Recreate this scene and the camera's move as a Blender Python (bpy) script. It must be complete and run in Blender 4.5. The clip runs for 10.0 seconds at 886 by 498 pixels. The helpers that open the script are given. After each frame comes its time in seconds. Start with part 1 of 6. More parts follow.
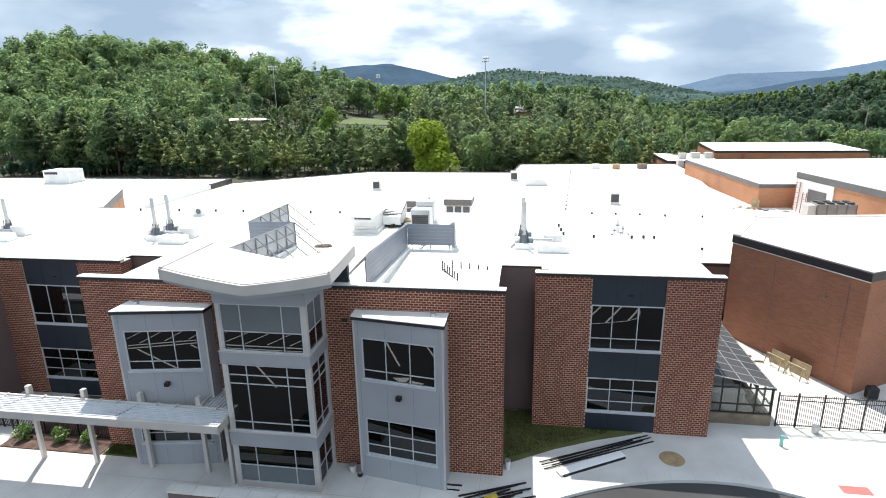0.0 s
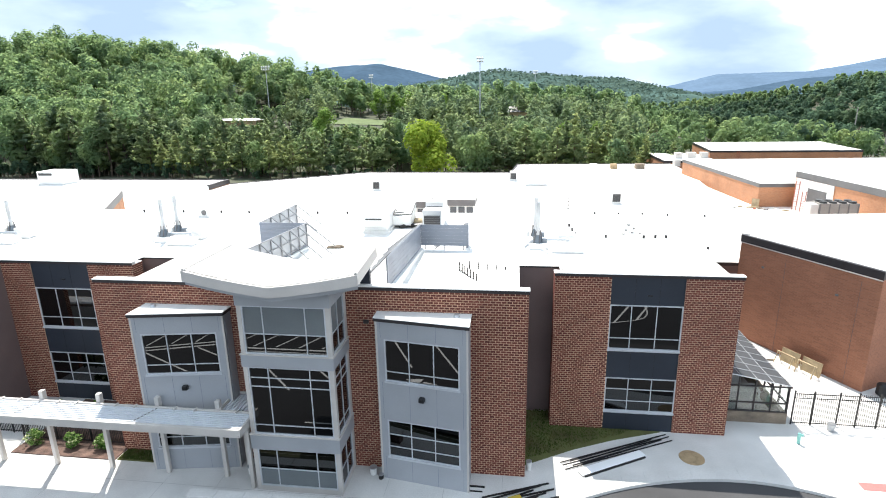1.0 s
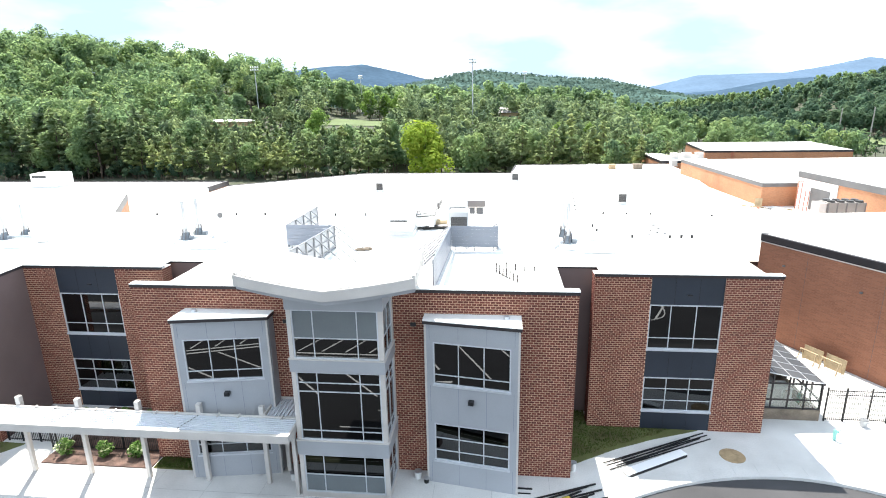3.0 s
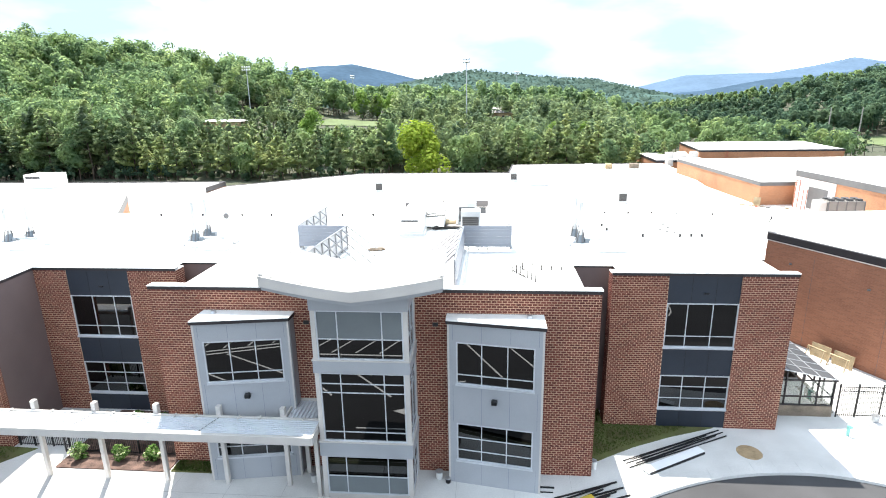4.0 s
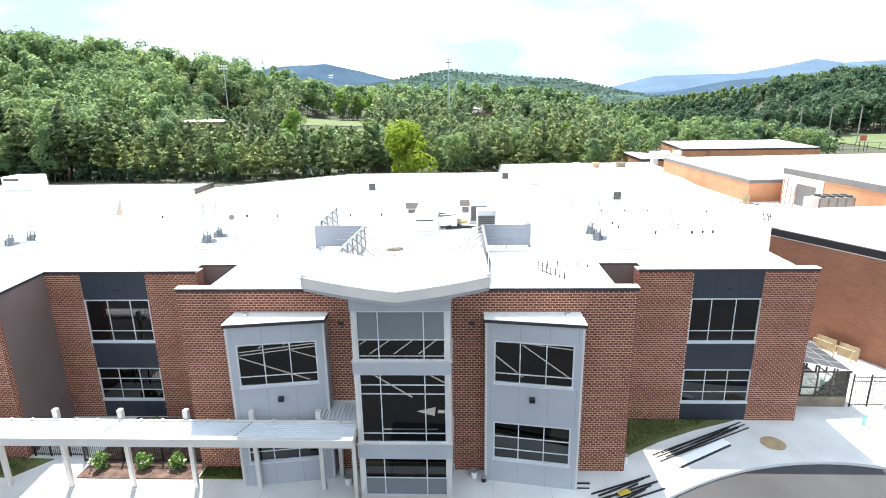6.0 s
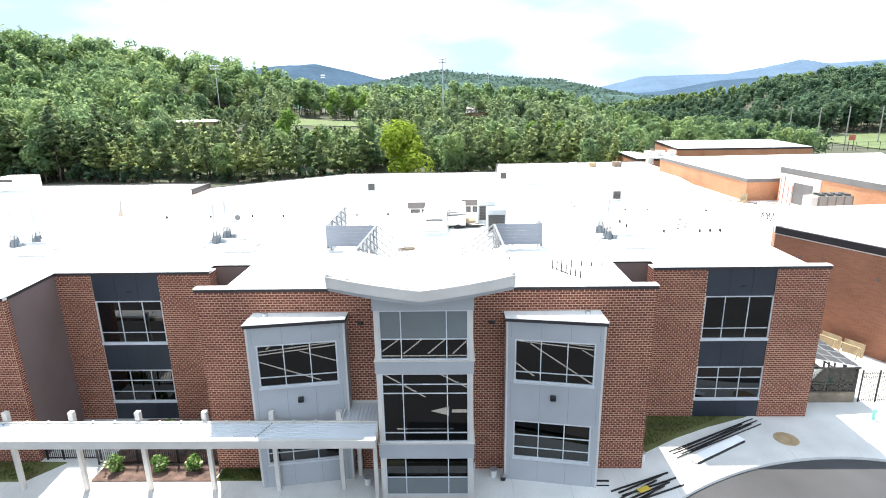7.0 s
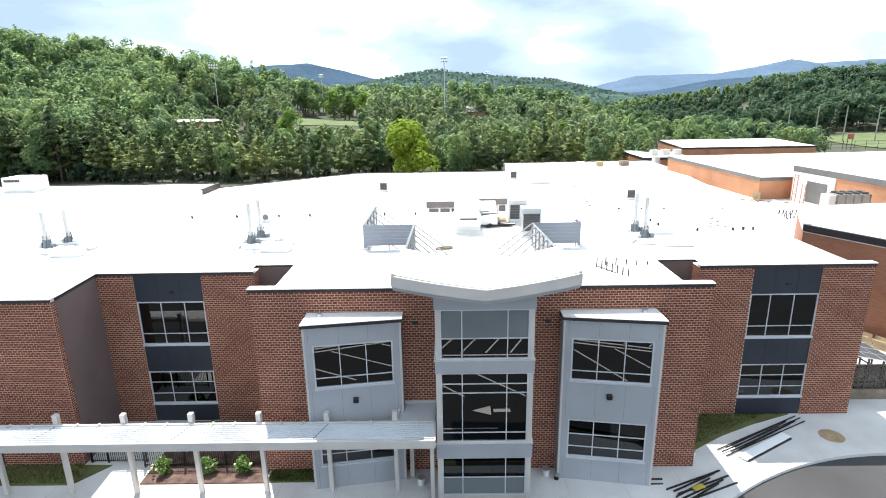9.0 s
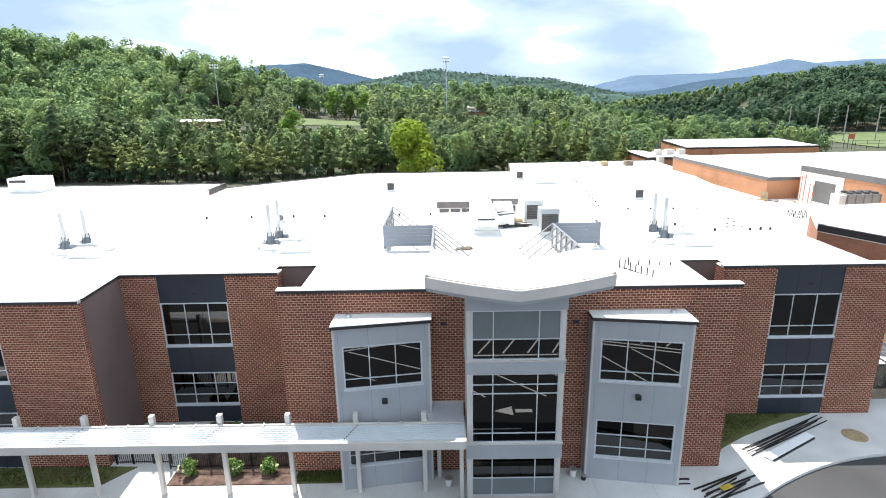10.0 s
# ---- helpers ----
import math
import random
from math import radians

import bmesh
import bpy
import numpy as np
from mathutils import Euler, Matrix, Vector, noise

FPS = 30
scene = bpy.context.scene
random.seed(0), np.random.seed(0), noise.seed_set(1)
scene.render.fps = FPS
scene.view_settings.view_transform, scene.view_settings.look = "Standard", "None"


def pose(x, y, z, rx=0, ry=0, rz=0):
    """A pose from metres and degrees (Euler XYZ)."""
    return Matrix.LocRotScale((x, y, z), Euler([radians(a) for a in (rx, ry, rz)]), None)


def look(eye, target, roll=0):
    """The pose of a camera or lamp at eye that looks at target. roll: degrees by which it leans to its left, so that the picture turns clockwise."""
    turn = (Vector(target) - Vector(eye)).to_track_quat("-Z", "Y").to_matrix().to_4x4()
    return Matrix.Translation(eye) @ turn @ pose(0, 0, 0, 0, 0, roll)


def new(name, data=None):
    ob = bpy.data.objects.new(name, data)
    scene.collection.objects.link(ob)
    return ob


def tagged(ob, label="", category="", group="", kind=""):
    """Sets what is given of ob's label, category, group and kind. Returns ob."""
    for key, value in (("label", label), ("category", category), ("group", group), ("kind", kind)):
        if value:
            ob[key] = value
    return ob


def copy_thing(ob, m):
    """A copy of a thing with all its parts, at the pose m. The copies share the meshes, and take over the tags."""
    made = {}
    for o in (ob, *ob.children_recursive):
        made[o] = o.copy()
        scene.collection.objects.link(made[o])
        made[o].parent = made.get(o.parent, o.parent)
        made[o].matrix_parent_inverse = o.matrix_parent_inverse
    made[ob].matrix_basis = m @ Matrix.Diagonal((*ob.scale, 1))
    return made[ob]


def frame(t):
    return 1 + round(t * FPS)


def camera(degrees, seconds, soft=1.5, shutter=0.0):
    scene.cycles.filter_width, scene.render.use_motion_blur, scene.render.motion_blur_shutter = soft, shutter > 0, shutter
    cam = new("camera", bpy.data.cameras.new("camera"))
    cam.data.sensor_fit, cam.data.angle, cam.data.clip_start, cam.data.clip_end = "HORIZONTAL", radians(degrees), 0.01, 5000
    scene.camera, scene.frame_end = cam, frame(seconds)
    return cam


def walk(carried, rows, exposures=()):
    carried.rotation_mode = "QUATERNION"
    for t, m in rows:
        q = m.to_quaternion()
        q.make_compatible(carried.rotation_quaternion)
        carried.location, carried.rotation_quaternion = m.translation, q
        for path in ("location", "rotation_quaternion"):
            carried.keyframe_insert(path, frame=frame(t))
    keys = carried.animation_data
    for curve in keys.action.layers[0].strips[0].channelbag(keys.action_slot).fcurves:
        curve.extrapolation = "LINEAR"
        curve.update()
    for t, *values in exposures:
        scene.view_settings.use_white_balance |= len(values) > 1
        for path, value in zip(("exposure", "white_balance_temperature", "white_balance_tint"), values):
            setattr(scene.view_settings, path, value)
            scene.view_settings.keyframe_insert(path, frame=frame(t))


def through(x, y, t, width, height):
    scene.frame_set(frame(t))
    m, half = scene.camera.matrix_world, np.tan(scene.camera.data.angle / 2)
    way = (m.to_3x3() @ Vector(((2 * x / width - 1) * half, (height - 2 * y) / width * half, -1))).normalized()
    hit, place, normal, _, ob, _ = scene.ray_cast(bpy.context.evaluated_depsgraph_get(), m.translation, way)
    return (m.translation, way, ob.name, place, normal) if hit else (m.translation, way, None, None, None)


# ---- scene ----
cam = camera(77.3, 10.0, soft=1.0)
METRES, EYE, TILT, LEAN, TURN = 15.6, 19.67, 0.0, 0.0, 8.6
ROWS = [
    (0.0, 0.0, 0.0, 0.0, -0.26, -15.4, 0.94),
    (0.5, -0.0513, 0.0049, 0.0007, -0.64, -15.4, 0.94),
    (1.0, -0.1022, 0.01, 0.0011, -1.25, -15.4, 0.94),
    (1.5, -0.1532, 0.0153, 0.001, -1.74, -15.38, 0.94),
    (2.0, -0.2044, 0.0203, 0.0015, -2.07, -15.37, 0.93),
    (2.5, -0.254, 0.0243, 0.0036, -2.39, -15.36, 0.93),
    (4.0, -0.4072, 0.0356, 0.0063, -3.94, -15.38, 0.94),
    (4.5, -0.458, 0.0403, 0.0047, -4.39, -15.41, 0.94),
    (5.0, -0.5062, 0.0466, 0.0045, -5.23, -15.42, 0.94),
    (5.5, -0.5535, 0.052, 0.0048, -5.93, -15.42, 0.93),
    (7.0, -0.6957, 0.068, 0.0029, -7.57, -15.42, 0.9),
    (7.5, -0.7448, 0.0738, 0.0035, -7.91, -15.44, 0.91),
    (8.0, -0.7942, 0.0822, 0.0029, -8.06, -15.43, 0.91),
    (8.5, -0.8445, 0.0915, 0.0013, -8.18, -15.46, 0.91),
    (9.0, -0.8935, 0.1033, 0.0016, -8.31, -15.47, 0.91),
    (9.5, -0.9434, 0.1114, 0.0036, -8.45, -15.49, 0.91),
    (10.0, -0.9918, 0.1186, 0.0065, -8.56, -15.5, 0.93),
]
EXPOSURES = [(0.0, -0.08), (0.5, 0.12), (1.0, 0.35), (2.5, 0.70), (4.5, 0.80), (5.5, 0.80), (7.5, 0.70), (9.0, 0.40), (10.0, 0.34)]
BASE_EV = 0.60
walk(cam, [(t, pose(0, 0, EYE, TILT, LEAN, TURN) @ pose(METRES * x, METRES * y, METRES * z, 90 + pitch, roll, yaw)) for t, x, y, z, yaw, pitch, roll in ROWS],
     [(t, BASE_EV + e) for t, e in EXPOSURES])

# ---- sky and sun ----
SUN_WAY = Vector((0.21, -0.48, -1.0)).normalized()
world = bpy.data.worlds.new("sky")
scene.world = world
world.use_nodes = True
wn, wl = world.node_tree.nodes, world.node_tree.links
wn.clear()
sky = wn.new("ShaderNodeTexSky")
sky.sky_type = "NISHITA"
sky.sun_disc = False
sky.sun_elevation = math.asin(-SUN_WAY.z)
sky.sun_rotation = math.atan2(-SUN_WAY.x, -SUN_WAY.y)
sky.dust_density = 1.5
coord = wn.new("ShaderNodeTexCoord")
stretch = wn.new("ShaderNodeMapping")
stretch.inputs["Scale"].default_value = (1.0, 1.0, 3.0)
stretch.inputs["Location"].default_value = (0.35, 0.2, 0.1)
cloud = wn.new("ShaderNodeTexNoise")
cloud.inputs["Scale"].default_value = 3.6
cloud.inputs["Detail"].default_value = 8.0
cloud.inputs["Roughness"].default_value = 0.52
shade = wn.new("ShaderNodeTexNoise")
shade.inputs["Scale"].default_value = 4.5
shade.inputs["Detail"].default_value = 7.0
cover = wn.new("ShaderNodeValToRGB")
cover.color_ramp.elements[0].position, cover.color_ramp.elements[1].position = 0.16, 0.34
tone = wn.new("ShaderNodeValToRGB")
tone.color_ramp.elements[0].position, tone.color_ramp.elements[1].position = 0.30, 0.70
tone.color_ramp.elements[0].color = (1.95, 2.6, 3.4, 1)
tone.color_ramp.elements[1].color = (7.0, 7.4, 7.9, 1)
middle = tone.color_ramp.elements.new(0.50)
middle.color = (2.9, 3.55, 4.3, 1)
mixer = wn.new("ShaderNodeMix")
mixer.data_type = "RGBA"
back = wn.new("ShaderNodeBackground")
back.inputs["Strength"].default_value = 0.155
outw = wn.new("ShaderNodeOutputWorld")
wl.new(coord.outputs["Generated"], stretch.inputs["Vector"])
wl.new(stretch.outputs["Vector"], cloud.inputs["Vector"])
wl.new(stretch.outputs["Vector"], shade.inputs["Vector"])
# cloud banks: where they lie in the sky, how wide and high, and how bright (+) or grey (-)
BANKS = [((-0.62, 0.78, 0.11), 0.36, 0.09, -0.11), ((-0.22, 0.97, 0.13), 0.26, 0.09, 0.17), ((-0.34, 0.94, 0.07), 0.16, 0.03, 0.10), ((0.07, 0.99, 0.10), 0.11, 0.10, -0.17),
         ((0.19, 0.98, 0.09), 0.09, 0.05, 0.16), ((0.31, 0.95, 0.06), 0.12, 0.075, -0.17), ((0.45, 0.89, 0.08), 0.13, 0.07, 0.17), ((0.28, 0.95, 0.14), 0.16, 0.035, -0.10)]
bright = shade.outputs["Fac"]
for at, wide, high, gain in BANKS:
    sub, scl, lng, rmp, add = (wn.new(q) for q in ("ShaderNodeVectorMath", "ShaderNodeVectorMath", "ShaderNodeVectorMath", "ShaderNodeMapRange", "ShaderNodeMath"))
    sub.operation, scl.operation, lng.operation, add.operation = "SUBTRACT", "MULTIPLY", "LENGTH", "ADD"
    sub.inputs[1].default_value, scl.inputs[1].default_value = at, (1 / wide, 1 / wide, 1 / high)
    rmp.interpolation_type = "SMOOTHSTEP"
    rmp.inputs["From Min"].default_value, rmp.inputs["From Max"].default_value = 0.0, 1.5
    rmp.inputs["To Min"].default_value, rmp.inputs["To Max"].default_value = gain, 0.0
    wl.new(coord.outputs["Generated"], sub.inputs[0])
    wl.new(sub.outputs["Vector"], scl.inputs[0])
    wl.new(scl.outputs["Vector"], lng.inputs[0])
    wl.new(lng.outputs["Value"], rmp.inputs["Value"])
    wl.new(bright, add.inputs[0])
    wl.new(rmp.outputs["Result"], add.inputs[1])
    bright = add.outputs[0]
wl.new(cloud.outputs["Fac"], cover.inputs["Fac"])
wl.new(bright, tone.inputs["Fac"])
wl.new(cover.outputs["Color"], mixer.inputs["Factor"])
wl.new(sky.outputs["Color"], mixer.inputs["A"])
wl.new(tone.outputs["Color"], mixer.inputs["B"])
wl.new(mixer.outputs["Result"], back.inputs["Color"])
wl.new(back.outputs["Background"], outw.inputs["Surface"])

sun_data = bpy.data.lights.new("sun", "SUN")
sun_data.energy, sun_data.angle, sun_data.color = 4.6, radians(0.53), (1.0, 0.95, 0.87)
sun = new("sun", sun_data)
sun.matrix_world = look((0, 60, 120), Vector((0, 60, 120)) + SUN_WAY)


# ---- materials ----
def material(name, colour, rough=0.7, metal=0.0, vary=0.12, size=1.5, grain=30.0, bump=0.15, spec=0.5, second=None, amount=0.5):
    """A painted or bare surface: colour with large stains, fine grain and relief, in metres."""
    m = bpy.data.materials.new(name)
    m.use_nodes = True
    n, l = m.node_tree.nodes, m.node_tree.links
    b = n["Principled BSDF"]
    b.inputs["Roughness"].default_value, b.inputs["Metallic"].default_value = rough, metal
    b.inputs["Specular IOR Level"].default_value = spec
    c = n.new("ShaderNodeTexCoord")
    big, fine = n.new("ShaderNodeTexNoise"), n.new("ShaderNodeTexNoise")
    big.inputs["Scale"].default_value, big.inputs["Detail"].default_value = 1.0 / size, 4.0
    fine.inputs["Scale"].default_value, fine.inputs["Detail"].default_value = grain, 3.0
    for q in (big, fine):
        l.new(c.outputs["Object"], q.inputs["Vector"])
    mul = n.new("ShaderNodeMath")
    mul.operation = "MULTIPLY_ADD"
    mul.inputs[1].default_value = 0.6
    add = n.new("ShaderNodeMath")
    add.operation = "MULTIPLY_ADD"
    add.inputs[1].default_value = 0.4
    l.new(fine.outputs["Fac"], add.inputs[0])
    add.inputs[2].default_value = 0.0
    l.new(big.outputs["Fac"], mul.inputs[0])
    l.new(add.outputs[0], mul.inputs[2])
    ramp = n.new("ShaderNodeValToRGB")
    lo = [max(0.0, v * (1 - 2.2 * vary)) for v in colour]
    hi = [min(1.0, v * (1 + 2.2 * vary)) for v in colour]
    if second:
        lo = [a + (q - a) * amount for a, q in zip(lo, second)]
    e = ramp.color_ramp.elements
    e[0].position, e[1].position = 0.33, 0.67
    e[0].color, e[1].color = (*lo, 1), (*hi, 1)
    l.new(mul.outputs[0], ramp.inputs["Fac"])
    l.new(ramp.outputs["Color"], b.inputs["Base Color"])
    if bump:
        bp = n.new("ShaderNodeBump")
        bp.inputs["Strength"].default_value, bp.inputs["Distance"].default_value = bump, 0.02
        l.new(fine.outputs["Fac"], bp.inputs["Height"])
        l.new(bp.outputs["Normal"], b.inputs["Normal"])
    return m


def piece_material(name, colours, rough=0.85, through=0.0, patch=0.0, bump=0.3, grain=25.0, mottle=0.0):
    """For bricks and leaves: each piece takes its own colour out of the ramp; patch shifts it in patches that many metres wide."""
    m = bpy.data.materials.new(name)
    m.use_nodes = True
    n, l = m.node_tree.nodes, m.node_tree.links
    b = n["Principled BSDF"]
    b.inputs["Roughness"].default_value = rough
    b.inputs["Specular IOR Level"].default_value = 0.08 if through else 0.25
    geo, info = n.new("ShaderNodeNewGeometry"), n.new("ShaderNodeObjectInfo")
    add, fr = n.new("ShaderNodeMath"), n.new("ShaderNodeMath")
    add.operation, fr.operation = "ADD", "FRACT"
    l.new(geo.outputs["Random Per Island"], add.inputs[0])
    l.new(info.outputs["Random"], add.inputs[1])
    l.new(add.outputs[0], fr.inputs[0])
    last = fr.outputs[0]
    if patch:
        wide = n.new("ShaderNodeTexNoise")
        wide.inputs["Scale"].default_value, wide.inputs["Detail"].default_value = 1.0 / patch, 2.0
        l.new(geo.outputs["Position"], wide.inputs["Vector"])
        st = n.new("ShaderNodeMapRange")
        st.inputs["From Min"].default_value, st.inputs["From Max"].default_value = 0.3, 0.7
        l.new(wide.outputs["Fac"], st.inputs["Value"])
        mx = n.new("ShaderNodeMix")
        mx.inputs["Factor"].default_value = 0.86
        l.new(last, mx.inputs["A"])
        l.new(st.outputs["Result"], mx.inputs["B"])
        last = mx.outputs["Result"]
    ramp = n.new("ShaderNodeValToRGB")
    e = ramp.color_ramp.elements
    while len(e) < len(colours):
        e.new(0.5)
    for i, c in enumerate(colours):
        e[i].position, e[i].color = i / (len(colours) - 1), (*c, 1)
    l.new(last, ramp.inputs["Fac"])
    tint = ramp.outputs["Color"]
    if mottle:
        spots, rng, mul = n.new("ShaderNodeTexNoise"), n.new("ShaderNodeMapRange"), n.new("ShaderNodeMix")
        spots.inputs["Scale"].default_value, spots.inputs["Detail"].default_value = 1.0 / mottle, 2.0
        l.new(geo.outputs["Position"], spots.inputs["Vector"])
        rng.inputs["From Min"].default_value, rng.inputs["From Max"].default_value = 0.3, 0.7
        rng.inputs["To Min"].default_value, rng.inputs["To Max"].default_value = 0.80, 1.20
        l.new(spots.outputs["Fac"], rng.inputs["Value"])
        mul.data_type, mul.blend_type = "RGBA", "MULTIPLY"
        mul.inputs["Factor"].default_value = 1.0
        l.new(tint, mul.inputs["A"])
        l.new(rng.outputs["Result"], mul.inputs["B"])
        tint = mul.outputs["Result"]
    l.new(tint, b.inputs["Base Color"])
    if bump:
        fine = n.new("ShaderNodeTexNoise")
        fine.inputs["Scale"].default_value = grain
        l.new(geo.outputs["Position"], fine.inputs["Vector"])
        bp = n.new("ShaderNodeBump")
        bp.inputs["Strength"].default_value, bp.inputs["Distance"].default_value = bump, 0.01
        l.new(fine.outputs["Fac"], bp.inputs["Height"])
        l.new(bp.outputs["Normal"], b.inputs["Normal"])
    if through:
        tr, mix = n.new("ShaderNodeBsdfTranslucent"), n.new("ShaderNodeMixShader")
        mix.inputs["Fac"].default_value = through
        l.new(tint, tr.inputs["Color"])
        l.new(b.outputs["BSDF"], mix.inputs[1])
        l.new(tr.outputs["BSDF"], mix.inputs[2])
        l.new(mix.outputs["Shader"], n["Material Output"].inputs["Surface"])
    return m


def coursed_material(name, brick, mortar, course=0.2):
    """Far brickwork: bond as colour and relief, with stains."""
    m = material(name, brick, 0.85)
    n, l = m.node_tree.nodes, m.node_tree.links
    b = n["Principled BSDF"]
    geo, sep, comb = n.new("ShaderNodeNewGeometry"), n.new("ShaderNodeSeparateXYZ"), n.new("ShaderNodeCombineXYZ")
    add = n.new("ShaderNodeMath")
    l.new(geo.outputs["Position"], sep.inputs[0])
    l.new(sep.outputs["X"], add.inputs[0])
    l.new(sep.outputs["Y"], add.inputs[1])
    l.new(add.outputs[0], comb.inputs["X"])
    l.new(sep.outputs["Z"], comb.inputs["Y"])
    bond = n.new("ShaderNodeTexBrick")
    bond.inputs["Scale"].default_value = 1.0
    bond.inputs["Brick Width"].default_value, bond.inputs["Row Height"].default_value = 2 * course, course
    bond.inputs["Mortar Size"].default_value = 0.011
    bond.inputs["Color1"].default_value = (*[v * 0.86 for v in brick], 1)
    bond.inputs["Color2"].default_value = (*[v * 1.12 for v in brick], 1)
    bond.inputs["Mortar"].default_value = (*mortar, 1)
    l.new(comb.outputs[0], bond.inputs["Vector"])
    wash = n.new("ShaderNodeTexNoise")
    wash.inputs["Scale"].default_value, wash.inputs["Detail"].default_value = 0.35, 5.0
    l.new(geo.outputs["Position"], wash.inputs["Vector"])
    rng = n.new("ShaderNodeMapRange")
    rng.inputs["To Min"].default_value, rng.inputs["To Max"].default_value = 0.7, 1.3
    l.new(wash.outputs["Fac"], rng.inputs["Value"])
    mx = n.new("ShaderNodeMix")
    mx.data_type, mx.blend_type = "RGBA", "MULTIPLY"
    mx.inputs["Factor"].default_value = 1.0
    l.new(bond.outputs["Color"], mx.inputs["A"])
    l.new(rng.outputs["Result"], mx.inputs["B"])
    l.new(mx.outputs["Result"], b.inputs["Base Color"])
    bp = n.new("ShaderNodeBump")
    bp.inputs["Strength"].default_value, bp.inputs["Distance"].default_value = 0.3, 0.01
    l.new(bond.outputs["Fac"], bp.inputs["Height"])
    bp.invert = True
    l.new(bp.outputs["Normal"], b.inputs["Normal"])
    return m


def glass_material(name, tint, rough=0.01, ior=1.5):
    m = bpy.data.materials.new(name)
    m.use_nodes = True
    n, l = m.node_tree.nodes, m.node_tree.links
    n.remove(n["Principled BSDF"])
    tr, gl, fr, mix = n.new("ShaderNodeBsdfTransparent"), n.new("ShaderNodeBsdfGlossy"), n.new("ShaderNodeFresnel"), n.new("ShaderNodeMixShader")
    tr.inputs["Color"].default_value = (*tint, 1)
    gl.inputs["Roughness"].default_value = rough
    fr.inputs["IOR"].default_value = ior
    l.new(fr.outputs[0], mix.inputs["Fac"])
    l.new(tr.outputs[0], mix.inputs[1])
    l.new(gl.outputs[0], mix.inputs[2])
    l.new(mix.outputs[0], n["Material Output"].inputs["Surface"])
    return m


M_MORTAR = material("mortar", (0.60, 0.395, 0.27), 0.95, size=2.0)
M_BRICK = piece_material("red_brown_brick", [(0.114, 0.037, 0.030), (0.158, 0.051, 0.038), (0.205, 0.069, 0.050), (0.135, 0.044, 0.033)])
M_GYM = coursed_material("gym_brick", (0.285, 0.118, 0.066), (0.30, 0.14, 0.088), 0.1)
M_ORANGE = coursed_material("orange_brick", (0.43, 0.195, 0.098), (0.43, 0.235, 0.14), 0.1)
M_STUCCO = material("taupe_stucco", (0.160, 0.115, 0.108), 0.95, size=3.0, vary=0.08)
M_NAVY = material("navy_metal_panel", (0.020, 0.026, 0.038), 0.45, vary=0.1, bump=0.03, size=3.0)
M_PANEL = material("blue_grey_metal_panel", (0.365, 0.38, 0.405), 0.42, 0.15, vary=0.05, size=2.5, bump=0.03)
M_PANEL_DARK = material("grey_screen_panel", (0.20, 0.225, 0.27), 0.5, 0.2, vary=0.06, size=2.0, bump=0.03)
M_ALU = material("aluminium_frame", (0.55, 0.57, 0.60), 0.4, 0.3, vary=0.04, bump=0.02)
M_FASCIA = material("pale_grey_fascia", (0.545, 0.515, 0.485), 0.5, 0.1, vary=0.05, bump=0.03)
M_COPING = material("dark_bronze_coping", (0.035, 0.030, 0.032), 0.5, 0.2, vary=0.1, bump=0.03)
M_GREYCOPE = material("grey_coping", (0.145, 0.14, 0.14), 0.55, 0.2, vary=0.08, bump=0.03)
M_ROOF = material("white_membrane_roof", (0.80, 0.80, 0.78), 0.6, vary=0.035, size=5.0, grain=3.0, bump=0.05, second=(0.60, 0.58, 0.54), amount=0.35)
M_WHITE = material("white_painted_metal", (0.74, 0.74, 0.72), 0.5, vary=0.05, bump=0.03)
M_BRIGHT = material("bright_white_enamel", (0.88, 0.89, 0.90), 0.35, vary=0.02, bump=0.02)
M_GALV = material("galvanised_steel", (0.50, 0.52, 0.54), 0.38, 0.7, vary=0.08, bump=0.03)
M_DECK = material("ribbed_white_deck", (0.62, 0.64, 0.67), 0.45, 0.2, vary=0.05, size=2.0, bump=0.02)
M_STEEL = material("grey_steel_section", (0.27, 0.275, 0.285), 0.5, 0.3, vary=0.08, bump=0.02)
M_CHILLER = material("weathered_grey_beige_steel", (0.25, 0.235, 0.215), 0.55, 0.2, vary=0.1, bump=0.03)
M_LOUVRE = material("dark_louvre", (0.05, 0.05, 0.05), 0.6, vary=0.2, bump=0.1)
M_CONCRETE = material("pale_concrete", (0.62, 0.61, 0.59), 0.9, vary=0.06, size=2.4, grain=14.0, bump=0.12, second=(0.45, 0.44, 0.42), amount=0.35)
M_JOINT = material("joint_sealant", (0.40, 0.39, 0.38), 0.9)
M_ASPHALT = material("asphalt", (0.052, 0.052, 0.055), 0.92, vary=0.15, size=4.0, grain=40.0, bump=0.35)
# darker copy of the asphalt, so its reflection in the windows stays dark
M_CARPARK = material("darkened_asphalt", (0.026, 0.027, 0.030), 0.92, vary=0.15, size=4.0, grain=40.0, bump=0.35)
M_PAINT = material("white_road_paint", (0.90, 0.90, 0.88), 0.8, vary=0.06, grain=20.0)
M_EARTH = material("dark_earth", (0.048, 0.046, 0.032), 0.98, vary=0.3, size=6.0, grain=4.0, bump=0.6, second=(0.040, 0.060, 0.024), amount=0.8)
M_LAWN = material("lawn", (0.078, 0.095, 0.028), 0.95, vary=0.3, size=1.2, grain=18.0, bump=0.6, second=(0.16, 0.11, 0.05), amount=0.4)
M_MULCH = material("red_brown_mulch", (0.105, 0.066, 0.053), 0.98, vary=0.35, size=0.6, grain=25.0, bump=0.9)
